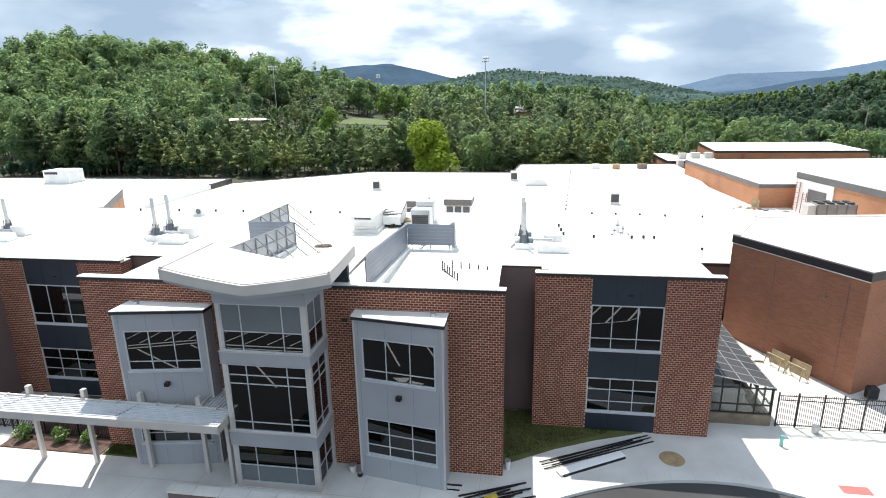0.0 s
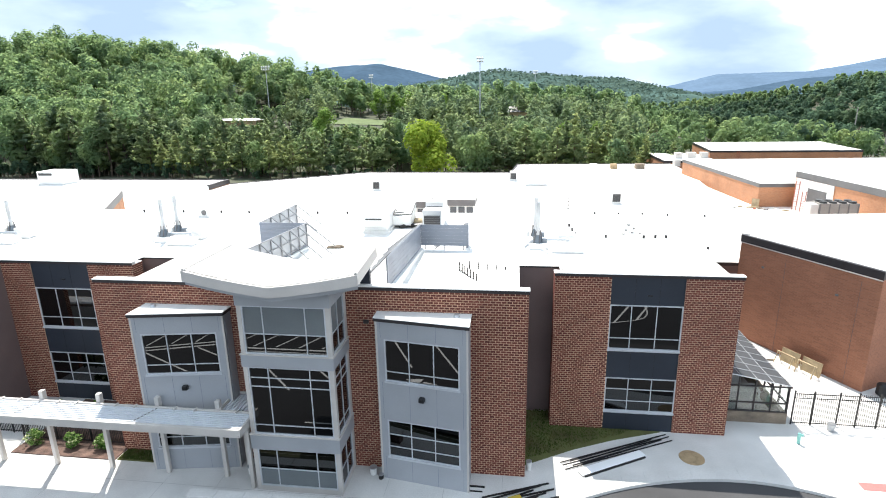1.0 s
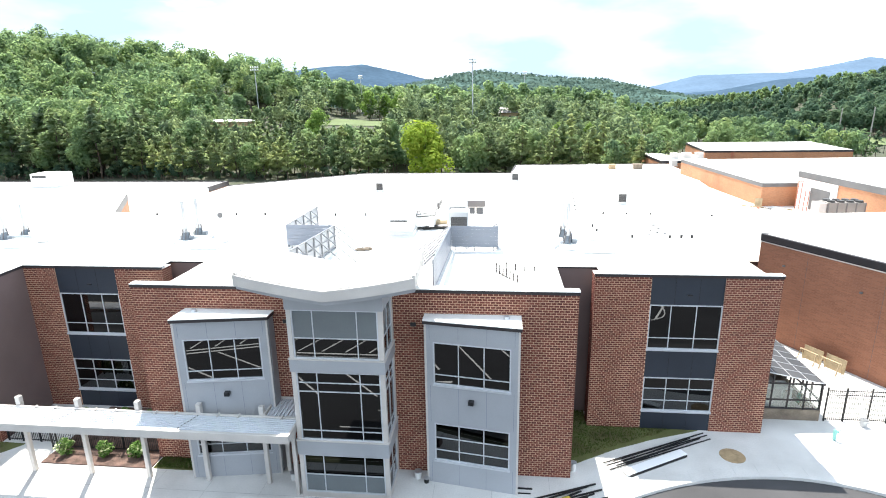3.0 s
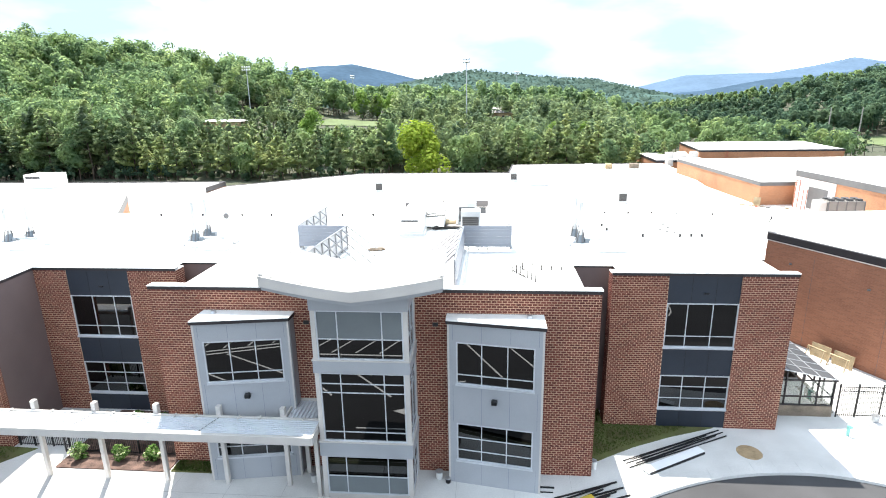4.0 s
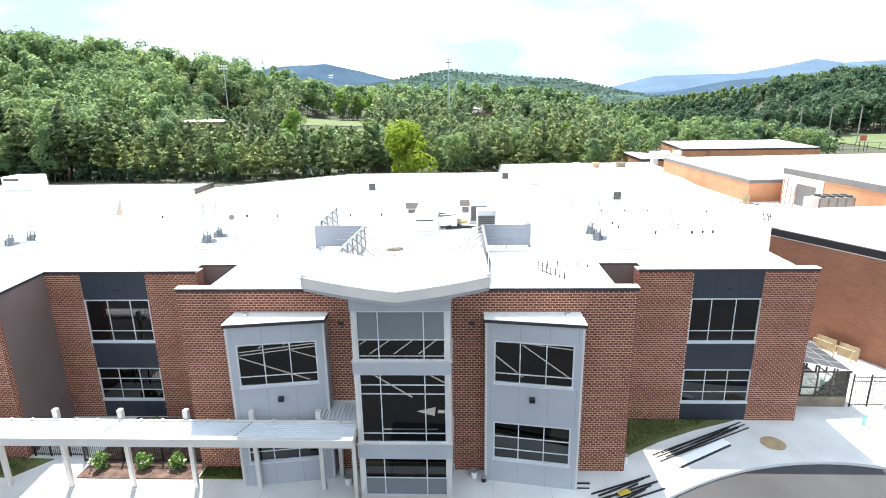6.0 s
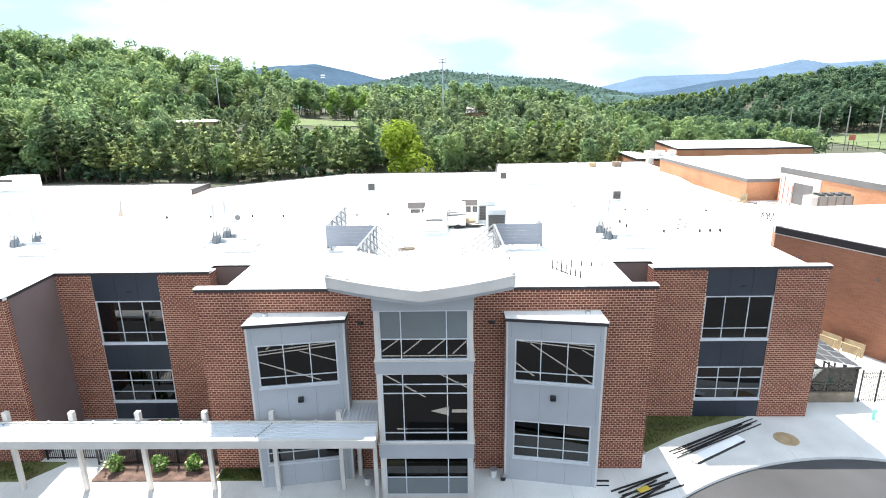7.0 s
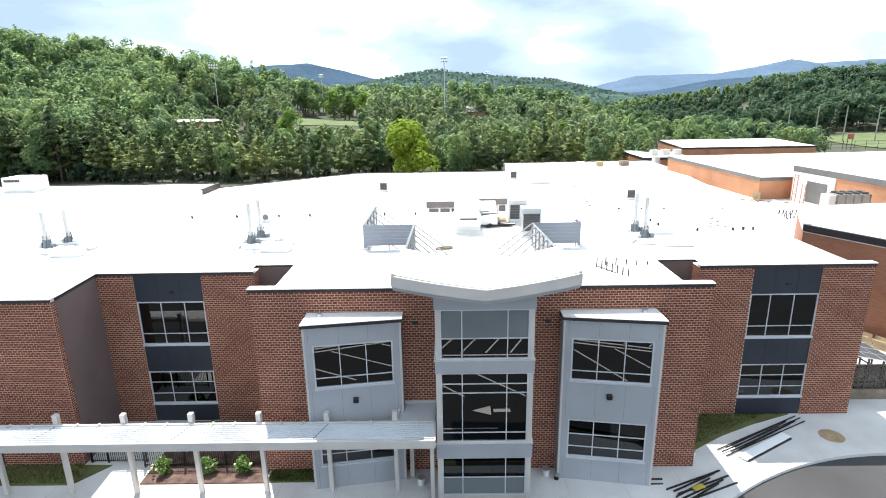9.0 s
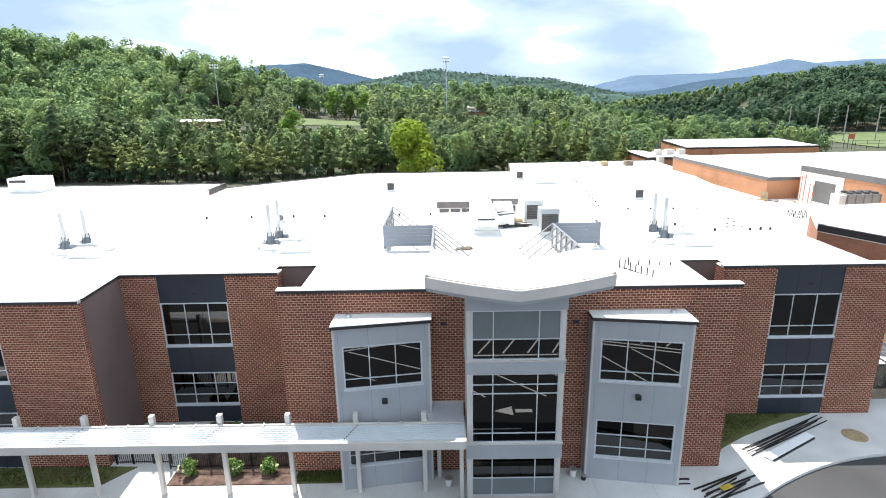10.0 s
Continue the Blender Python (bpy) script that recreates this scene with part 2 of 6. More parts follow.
M_BLACK = material("black_painted_steel", (0.012, 0.012, 0.013), 0.4, 0.2, vary=0.2, bump=0.03)
M_WOOD = material("raw_lumber", (0.40, 0.31, 0.19), 0.8, vary=0.15, size=0.5, bump=0.15)
M_TIMBER = material("weathered_timber", (0.20, 0.16, 0.12), 0.85, vary=0.2, size=0.7, bump=0.2)
M_BARK = material("bark", (0.11, 0.085, 0.065), 0.95, vary=0.3, size=0.6, grain=9.0, bump=0.6)
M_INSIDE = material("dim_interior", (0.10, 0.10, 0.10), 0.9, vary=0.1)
M_TAN = material("rusty_tan_iron", (0.36, 0.26, 0.15), 0.85, vary=0.15, size=0.4)
M_RED = material("red_tactile_pad", (0.40, 0.135, 0.125), 0.85, vary=0.1)
M_REDPAINT = material("red_fibreglass", (0.42, 0.12, 0.07), 0.5, vary=0.1)
M_TEAL = material("teal_plastic", (0.20, 0.47, 0.43), 0.5, vary=0.08)
M_YELLOW = material("yellow_plastic", (0.50, 0.36, 0.04), 0.5, vary=0.1)
M_BLUEGREY = material("blue_grey_cast_metal", (0.17, 0.20, 0.23), 0.5, 0.2, vary=0.1)
M_TARP = material("black_rubber", (0.015, 0.015, 0.016), 0.6, vary=0.2)
M_GLASS = glass_material("window_glass", (0.014, 0.022, 0.028), 0.01, 1.9)
M_SPANDREL = material("grey_spandrel_glass", (0.150, 0.168, 0.175), 0.15, vary=0.05, bump=0.0)
M_POLY = material("grey_roof_glass", (0.085, 0.092, 0.10), 0.25, vary=0.15, size=1.0, bump=0.02)
M_ROOFGLASS = piece_material("grey_polycarbonate", [(0.16, 0.17, 0.185), (0.20, 0.21, 0.225)], 0.3, 0.6, bump=0)
M_CLEAR = glass_material("greenhouse_glass", (0.82, 0.86, 0.86))
M_LEAF = piece_material("broad_leaves", [(0.128, 0.205, 0.115), (0.178, 0.27, 0.134), (0.25, 0.345, 0.15), (0.325, 0.395, 0.17)], 0.7, 0.66, patch=9.0, bump=0, mottle=0.35)
M_PINE = piece_material("pine_needles", [(0.13, 0.19, 0.125), (0.18, 0.25, 0.14), (0.245, 0.315, 0.152), (0.315, 0.365, 0.17)], 0.75, 0.66, patch=8.0, bump=0, mottle=0.3)
M_PINE_LIGHT = piece_material("light_pine_needles", [(0.175, 0.24, 0.135), (0.24, 0.31, 0.152), (0.32, 0.385, 0.17), (0.39, 0.435, 0.19)], 0.75, 0.66, patch=10.0, bump=0, mottle=0.3)
M_LEAF_DEEP = piece_material("deep_green_leaves", [(0.07, 0.128, 0.09), (0.095, 0.162, 0.104), (0.13, 0.20, 0.116), (0.165, 0.235, 0.128)], 0.7, 0.66, patch=11.0, bump=0, mottle=0.45)
M_LIME = piece_material("yellow_green_leaves", [(0.21, 0.31, 0.04), (0.29, 0.39, 0.05), (0.38, 0.46, 0.07)], 0.7, 0.55, bump=0, mottle=0.3)
M_FRESH = piece_material("fresh_green_leaves", [(0.15, 0.26, 0.06), (0.21, 0.33, 0.075), (0.29, 0.41, 0.10)], 0.7, 0.52, bump=0, mottle=0.3)
M_SHRUB = piece_material("shrub_leaves", [(0.04, 0.10, 0.02), (0.10, 0.20, 0.04), (0.30, 0.36, 0.16)], 0.7, 0.3, bump=0)
# crowns on the far ridge, haze mixed into the leaf colours
M_RIDGE = piece_material("hazy_far_woods", [(0.066, 0.108, 0.092), (0.076, 0.120, 0.096), (0.088, 0.134, 0.100)], 0.95, 0.3, patch=40.0, bump=0)
# mountains: the haze of distance is put into these base colours
M_HAZE_BLUE = material("haze_blue_mountain", (0.052, 0.085, 0.125), 1.0, vary=0.1, size=160.0, grain=0.05, bump=0.0, spec=0.0)
M_HAZE_BLUE_FAR = material("haze_blue_farthest_mountain", (0.095, 0.142, 0.205), 1.0, vary=0.08, size=200.0, grain=0.05, bump=0.0, spec=0.0)
# far ridge, its green shifted blue-grey to stand for haze
M_HAZE = material("hazy_wooded_mountain", (0.070, 0.114, 0.102), 1.0, vary=0.16, size=60.0, grain=0.12, bump=0.0, spec=0.0)


# ---- building tools ----
def thing(name, at, label, category, group="", kind=""):
    ob = new(name)
    ob.location = at
    ob.empty_display_size = 0.3
    return tagged(ob, label, category, group, kind)


def mesh_of(name, verts, faces, mat, smooth=False):
    me = bpy.data.meshes.new(name)
    me.from_pydata([tuple(v) for v in verts], [], faces)
    me.materials.append(mat)
    if smooth:
        me.polygons.foreach_set("use_smooth", [True] * len(me.polygons))
    return me


def bake(bm, name, mat, smooth=False):
    me = bpy.data.meshes.new(name)
    bmesh.ops.recalc_face_normals(bm, faces=bm.faces)
    bm.to_mesh(me)
    bm.free()
    me.materials.append(mat)
    if smooth:
        for p in me.polygons:
            p.use_smooth = True
    return me


def part(name, bm, mat, parent, label="", smooth=False):
    """One mesh, in world metres, under a thing or one of its parts."""
    me = bake(bm, name, mat, smooth) if isinstance(bm, bmesh.types.BMesh) else bm
    ob = new(name, me)
    if parent is not None:
        ob.parent = parent
        if parent.type == "EMPTY":
            ob.matrix_parent_inverse = Matrix.Translation(-parent.location)
    return tagged(ob, label)


def single(name, bm, mat, label, category="", kind="", group="", smooth=False):
    me = bake(bm, name, mat, smooth) if isinstance(bm, bmesh.types.BMesh) else bm
    return tagged(new(name, me), label, category, group, kind)


def box(bm, x0, x1, y0, y1, z0, z1, bevel=0.0, turn=None):
    g = bmesh.ops.create_cube(bm, size=1.0)["verts"]
    m = Matrix.Translation(((x0 + x1) / 2, (y0 + y1) / 2, (z0 + z1) / 2)) @ Matrix.Diagonal((x1 - x0, y1 - y0, z1 - z0, 1))
    bmesh.ops.transform(bm, matrix=m, verts=g)
    if bevel:
        edges = {e for v in g for e in v.link_edges}
        g = bmesh.ops.bevel(bm, geom=list(edges), offset=bevel, segments=1, affect="EDGES")["verts"]
    if turn is not None:
        bmesh.ops.transform(bm, matrix=turn, verts=list(g))
    return bm


def boxes(*rows, bevel=0.0):
    bm = bmesh.new()
    for r in rows:
        box(bm, *r, bevel=bevel)
    return bm


def rod(bm, a, b, r, r2=None, sides=8):
    a, b = Vector(a), Vector(b)
    d = b - a
    m = Matrix.Translation((a + b) / 2) @ d.to_track_quat("Z", "Y").to_matrix().to_4x4()
    bmesh.ops.create_cone(bm, cap_ends=True, segments=sides, radius1=r, radius2=r if r2 is None else r2, depth=d.length, matrix=m)
    return bm


def rods(rows, r, sides=8):
    bm = bmesh.new()
    for a, b in rows:
        rod(bm, a, b, r, sides=sides)
    return bm


def prism(bm, ring, z0, z1):
    low = [bm.verts.new((x, y, z0)) for x, y in ring]
    top = [bm.verts.new((x, y, z1)) for x, y in ring]
    n = len(ring)
    bm.faces.new(top)
    bm.faces.new(low[::-1])
    for i in range(n):
        bm.faces.new((low[i], low[(i + 1) % n], top[(i + 1) % n], top[i]))
    return bm


def lay_bricks(length, z0, z1, holes, course=0.133, long=0.27, joint=0.024):
    """Cells (u0, u1, w0, w1) of a running bond over a wall of that length, cut at the holes."""
    cells = []
    rows = int(round((z1 - z0) / course))
    step = (z1 - z0) / rows
    for r in range(rows):
        w0, w1 = z0 + r * step + joint / 2, z0 + (r + 1) * step - joint / 2
        mid = (w0 + w1) / 2
        cuts = sorted((h[0], h[1]) for h in holes if h[2] < mid < h[3])
        u = -(r % 2) * long / 2
        while u < length:
            a, b = max(u + joint / 2, 0.0), min(u + long - joint / 2, length)
            spans = [(a, b)]
            for c, d in cuts:
                spans = [s for p, q in spans for s in ((p, min(q, c)), (max(p, d), q)) if s[1] - s[0] > 0.05]
            cells += [(p, q, w0, w1) for p, q in spans if q - p > 0.05]
            u += long
    return cells


def brick_verts(cell, p0, along, out, proud):
    u0, u1, w0, w1 = cell
    s = 0.006
    res = []
    for d, k in ((-0.01, 0.0), (proud, s)):
        for u, w in ((u0 + k, w0 + k), (u1 - k, w0 + k), (u1 - k, w1 - k), (u0 + k, w1 - k)):
            res.append((p0[0] + along[0] * u + out[0] * d, p0[1] + along[1] * u + out[1] * d, w))
    return res


BRICK_FACES = [(4, 5, 6, 7), (0, 1, 5, 4), (1, 2, 6, 5), (2, 3, 7, 6), (3, 0, 4, 7)]


def slab(us, ws, d0, d1, holes, m):
    """One connected upright slab over the cells between us and ws, left open at the holes."""
    bm = bmesh.new()
    made = {}

    def vert(i, j, d):
        if (i, j, d) not in made:
            made[i, j, d] = bm.verts.new(m @ Vector((us[i], d, ws[j])))
        return made[i, j, d]

    def solid(i, j):
        if not (0 <= i < len(us) - 1 and 0 <= j < len(ws) - 1):
            return False
        cu, cw = (us[i] + us[i + 1]) / 2, (ws[j] + ws[j + 1]) / 2
        return not any(h[0] < cu < h[1] and h[2] < cw < h[3] for h in holes)

    for i in range(len(us) - 1):
        for j in range(len(ws) - 1):
            if not solid(i, j):
                continue
            bm.faces.new((vert(i, j, d0), vert(i + 1, j, d0), vert(i + 1, j + 1, d0), vert(i, j + 1, d0)))
            bm.faces.new((vert(i, j + 1, d1), vert(i + 1, j + 1, d1), vert(i + 1, j, d1), vert(i, j, d1)))
            for di, dj, p, q in ((-1, 0, (i, j), (i, j + 1)), (1, 0, (i + 1, j + 1), (i + 1, j)), (0, -1, (i + 1, j), (i, j)), (0, 1, (i, j + 1), (i + 1, j + 1))):
                if not solid(i + di, j + dj):
                    bm.faces.new((vert(*p, d0), vert(*q, d0), vert(*q, d1), vert(*p, d1)))
    return bm


def wall(parent, name, p0, p1, z0, z1, thick, mat, holes=(), bare=(), bricks=False, singles=None, label=""):
    """A wall from p0 to p1 whose outer face looks to the right of that way; holes go through it; bare: rectangles with no bricks."""
    a, b = Vector((*p0, 0)), Vector((*p1, 0))
    length = (b - a).length
    along = (b - a).normalized()
    out = Vector((along.y, -along.x, 0))
    us = sorted({0.0, length, *[h[i] for h in holes for i in (0, 1)]})
    ws = sorted({z0, z1, *[h[i] for h in holes for i in (2, 3)]})
    frame_m = Matrix(((along.x, -out.x, 0, a.x), (along.y, -out.y, 0, a.y), (0, 0, 1, 0), (0, 0, 0, 1)))
    bm = slab(us, ws, 0.0, thick, holes, frame_m)
    ob = part(name, bm, mat, parent, label)
    if bricks:
        cells = lay_bricks(length, z0, z1, [*holes, *bare])
        rng = random.Random(int(length * 100))
        mine = [c for c in cells if singles and singles[0] < c[0] < singles[1] and singles[2] < c[2] < singles[3] and c[1] - c[0] > 0.235][:300]
        chosen = set(mine)
        verts, faces = [], []
        for c in cells:
            if c in chosen:
                continue
            k = len(verts)
            verts += brick_verts(c, (a.x, a.y), along, out, 0.010 + rng.random() * 0.006)
            faces += [tuple(k + i for i in f) for f in BRICK_FACES]
        tagged(part("bricks", mesh_of("bricks", verts, faces, M_BRICK), M_BRICK, ob, "red-brown bricks in running bond"), kind="stuff")
        LATE_BRICKS.append((ob, mine, (a.x, a.y), along, out))
    return ob


LATE_BRICKS = []


def glazing(parent, name, origin, along, width, z0, z1, cols, rowz, label="", blind=None, bar=0.05, rim=0.07, glass=None, foot=None):
    """A window: frame and bars of pale aluminium, panes set back. cols: fractions; rowz: heights of the bars."""
    out = Vector((along.y, -along.x, 0))
    m = Matrix(((along.x, -out.x, 0, origin[0]), (along.y, -out.y, 0, origin[1]), (0, 0, 1, 0), (0, 0, 0, 1)))
    win = part(name, slab([0, rim, width - rim, width], [z0, z0 + rim, z1 - rim, z1], -0.04, 0.10, [(rim, width - rim, z0 + rim, z1 - rim)], m), M_ALU, parent, label)
    for c in cols:
        bm = bmesh.new()
        box(bm, c * width - bar / 2, c * width + bar / 2, -0.02, 0.08, z0 + rim, z1 - rim, turn=m)
        part("mullion", bm, M_ALU, win)
    for w in rowz:
        bm = bmesh.new()
        box(bm, rim, width - rim, -0.015, 0.075, w - bar / 2, w + bar / 2, turn=m)
        part("transom", bm, M_ALU, win)
    us, ws = [0.0, *[c * width for c in cols], width], [z0, *rowz, z1]
    for i in range(len(us) - 1):
        for j in range(len(ws) - 1):
            pb = bmesh.new()
            box(pb, us[i] + 0.01, us[i + 1] - 0.01, 0.02, 0.035, ws[j] + 0.01, ws[j + 1] - 0.01, turn=m)
            solid = blind is not None and ws[j] >= blind or foot is not None and ws[j + 1] <= foot + 0.01
            part("spandrel" if solid else "pane", pb, M_SPANDREL if solid else glass or M_GLASS, win, "opaque grey glass" if solid else "")
    return win


def None_mesh(name, mat):
    return mesh_of(name, [(0, 0, 0), (0.01, 0, 0), (0, 0, 0.01)], [(0, 1, 2)], mat)


# ---- land ----
def smooth(a, b, v):
    t = np.clip((v - a) / (b - a), 0.0, 1.0)
    return t * t * (3 - 2 * t)


def land(x, y):
    """Height of the ground: level round the school, rising to a wooded hill on one side and to far ridges."""
    x, y = np.asarray(x, float), np.asarray(y, float)
    h = 8.5 * smooth(150, 215, y) * (1 - smooth(0, 90, x))
    h = h + 27 * np.exp(-(((x + 230) / 95) ** 2 + ((y - 270) / 75) ** 2)) * smooth(140, 200, y)
    h = h + 8 * np.exp(-(((x + 140) / 45) ** 2 + ((y - 330) / 60) ** 2))
    h = h + 22 * smooth(90, 300, x) * smooth(200, 400, y) * (1 - smooth(470, 760, y))
    return h - 0.35


def ground_sheet():
    xs = np.concatenate([np.linspace(-3000, -420, 14), np.linspace(-400, 420, 83), np.linspace(440, 3000, 14)])
    ys = np.concatenate([np.linspace(-600, 120, 19), np.linspace(126, 500, 64), np.linspace(540, 4200, 16)])
    gx, gy = np.meshgrid(xs, ys)
    gz = land(gx, gy)
    n = len(xs)
    verts = np.stack([gx.ravel(), gy.ravel(), gz.ravel()], 1).tolist()
    faces = [(j * n + i, j * n + i + 1, (j + 1) * n + i + 1, (j + 1) * n + i) for j in range(len(ys) - 1) for i in range(n - 1)]
    return mesh_of("ground", verts, faces, M_EARTH, True)


single("ground", ground_sheet(), None, "dark bare earth and woodland floor", "ground", "structure")


def kerb_line(x):
    return max(26.5 - (0.032 if x < 10.5 else 0.050) * (x - 10.5) ** 2, 19.6)


xs_line = [-90.0, -40.0, *[-8.0 + i * 0.6 for i in range(80)], 60.0, 90.0]
bm = bmesh.new()
prism(bm, [(-90, 18.0), (90, 18.0), *[(x, kerb_line(x) - 0.02) for x in reversed(xs_line)]], -0.30, -0.15)
single("road", bm, M_ASPHALT, "grey asphalt drive along the kerb", "road", "structure")
single("car_park", boxes((-90, 90, -60, 17.995, -0.30, -0.15)), M_CARPARK, "asphalt car park, darkened so the windows reflect it dark", "road", "structure")
# concrete apron with a kerb step along the drive
def apron():
    bm = bmesh.new()
    for far_y, cols in ((49.0, xs_line),):
        low = [bm.verts.new((x, kerb_line(x) + 0.94, 0.0)) for x in cols]
        top = [bm.verts.new((x, far_y, 0.0)) for x in cols]
        foot = [bm.verts.new((x, kerb_line(x) + 0.94, -0.3)) for x in cols]
        for i in range(len(cols) - 1):
            bm.faces.new((low[i], low[i + 1], top[i + 1], top[i]))
            bm.faces.new((foot[i], foot[i + 1], low[i + 1], low[i]))
    return bm


single("pavement", apron(), M_CONCRETE, "pale concrete pavement round the school", "pavement", "structure")
kerb = thing("kerb", (10, 27, 0), "pale concrete kerb and gutter along the drive", "kerb", kind="structure")
xs_k = [-7.0 + i * 1.25 for i in range(38)]
for i in range(len(xs_k) - 1):
    a, b = xs_k[i] + 0.004, xs_k[i + 1] - 0.004
    if kerb_line(a) <= 19.7 or kerb_line(b) <= 19.7:
        continue
    sub = [a + (b - a) * k / 3 for k in range(4)]
    bm = bmesh.new()
    prism(bm, [*[(x, kerb_line(x)) for x in sub], *[(x, kerb_line(x) + 0.93) for x in reversed(sub)]], -0.28, 0.012)
    part("kerbstone", bm, M_CONCRETE, kerb)
# joints of the pavement
bm = bmesh.new()
for i in range(15):
    x = -44 + i * 3.0
    y0 = kerb_line(x) + 1.0
    box(bm, x - 0.008, x + 0.008, max(y0, 20.7), 25.5 if x < -0.9 else max(y0, 18.7) + 0.5, 0.001, 0.004)
for y in (20.2, 23.0):
    box(bm, -44, -1.5, y - 0.012, y + 0.012, 0.001, 0.004)
single("pavement_joints", bm, M_JOINT, "sawn joints between concrete slabs", "pavement", "structure")

# painted bays and an arrow on the car park
for i in range(36):
    x = -13.9 + 1.98 * (i - 18)
    bm = boxes((-0.07, 0.07, -2.75, 2.75, -0.148, -0.142))
    ob = single("parking_line", bm, M_PAINT, "white painted parking bay line on asphalt", "road marking", group="parking lines")
    ob.matrix_world = pose(x, 3.9, 0, 0, 0, 26)
for y in (6.62, 7.22):
    single("lane_line", boxes((-55, 22, y, y + 0.2, -0.148, -0.142)), M_PAINT, "long white painted edge line on asphalt", "road marking")
for k in range(9):
    ob = single("hatching_line", boxes((-0.07, 0.07, -3.8, 3.8, -0.147, -0.141)), M_PAINT, "white painted hatching line on asphalt", "road marking", group="hatching lines")
    ob.matrix_world = pose(-32.4 + 4.17 * k, 10.3, 0, 0, 0, -45)
single("stop_line", boxes((-14.6, -11.1, 16.70, 16.82, -0.148, -0.142)), M_PAINT, "thin white painted line on asphalt", "road marking")
arc = [(2.0, 14.6), (6.1, 13.85), (7.5, 13.52), (9.5, 12.8), (10.3, 12.2), (10.72, 11.4), (10.95, 10.4), (10.95, 8.6)]
bm = bmesh.new()
for (xa, ya), (xb, yb) in zip(arc, arc[1:]):
    d = Vector((xb - xa, yb - ya, 0))
    box(bm, -0.03, d.length + 0.03, -0.06, 0.06, -0.147, -0.141, turn=Matrix.Translation((xa, ya, 0)) @ Matrix.Rotation(math.atan2(d.y, d.x), 4, "Z"))
single("island_outline", bm, M_PAINT, "white painted curved island outline on asphalt", "road marking")
for x, y, ln in ((3.3, 14.2, 6.0), (5.35, 13.9, 6.0), (7.42, 13.5, 5.6), (9.5, 12.76, 4.6)):
    ob = single("island_stripe", boxes((-0.09, 0.09, -ln, 0, -0.149, -0.143)), M_PAINT, "white painted diagonal stripe on asphalt", "road marking", group="island stripes")
    ob.matrix_world = pose(x, y, 0, 0, 0, 26)
bm = bmesh.new()
prism(bm, [(-12.6, 14.74), (-11.38, 14.2), (-11.38, 15.28)], -0.148, -0.142)
box(bm, -11.2, -10.1, 14.56, 14.94, -0.148, -0.142)
single("lane_arrow", bm, M_PAINT, "white painted turn arrow on asphalt", "road marking")

# planting
bm = bmesh.new()
prism(bm, [(-0.84, 26.5), (0.6, 27.4), (2.0, 28.25), (4.4, 29.4), (7.3, 30.5), (0.76, 30.52), (0.76, 32.1), (-1.3, 32.1), (-1.3, 26.0), (-0.84, 26.0)], -0.05, 0.05)
single("lawn", bm, M_LAWN, "patchy green and brown grass beside the wing", "lawn", "structure")
bm = boxes((-23.85, -20.35, 24.55, 25.53, -0.05, 0.05))
single("lawn_strip", bm, M_LAWN, "strip of grass below the brick wall", "lawn", "structure")
bm = bmesh.new()
prism(bm, [(-60, 24.45), (-34.3, 24.5), (-33.0, 26.1), (-34.6, 26.15), (-60, 26.15)], -0.05, 0.05)
single("lawn_strip", bm, M_LAWN, "strip of grass below the brick wing", "lawn", "structure")
bm = boxes((-30.6, -23.95, 24.5, 30.4, -0.05, 0.06))
single("mulch_bed", bm, M_MULCH, "planting bed of red-brown mulch", "flower bed", "structure")


def grass_blades():
    rng = np.random.default_rng(4)
    spots = [(-0.8, 7.2, 26.6, 33.4, 9000), (-23.8, -20.4, 24.6, 25.5, 1500), (-46, -34.0, 24.6, 26.1, 2500)]
    vs, fs = [], []
    for x0, x1, y0, y1, n in spots:
        px, py = rng.uniform(x0, x1, n), rng.uniform(y0, y1, n)
        if n == 9000:
            ok = (py > 27.0 + (px + 0.84) * 0.52) & ((px < 0.74) | (py < 30.5))
            px, py = px[ok], py[ok]
        for x, y in zip(px, py):
            a, h = rng.uniform(0, 6.28), rng.uniform(0.06, 0.14)
            dx, dy = 0.035 * math.cos(a), 0.035 * math.sin(a)
            k = len(vs)
            vs += [(x - dx, y - dy, 0.04), (x + dx, y + dy, 0.04), (x + dy, y - dx, 0.04 + h)]
            fs.append((k, k + 1, k + 2))
    return mesh_of("grass", vs, fs, M_SHRUB_GRASS)


M_SHRUB_GRASS = piece_material("grass_blades", [(0.05, 0.08, 0.02), (0.08, 0.11, 0.028), (0.16, 0.125, 0.06)], 0.8, 0.25, patch=1.0, bump=0)
single("grass", grass_blades(), None, "short patchy grass", "grass", "stuff")

# ---- the school, front building on two floors ----
XC = -12.4
school = thing("school_building", (XC, 30, 0), "two-storey red-brown brick school with white roof and glazed tower", "school building")
EX = Vector((1, 0, 0))
# wing with the tower and two bays
bays = [(-8.42, -3.70), (2 * XC + 3.70, 2 * XC + 8.42)]
W0 = -24.05
wing_holes = [(-14.5 - W0, -10.25 - W0, 0.0, 9.9), (-8.1 - W0, -3.95 - W0, 1.0, 8.5), (2 * XC + 3.95 - W0, 2 * XC + 8.1 - W0, 1.0, 8.5)]
wing_bare = [(-14.66 - W0, -10.1 - W0, 0.0, 10.6), (-8.34 - W0, -3.72 - W0, -0.1, 9.12), (2 * XC + 3.72 - W0, 2 * XC + 8.34 - W0, -0.1, 9.12)]
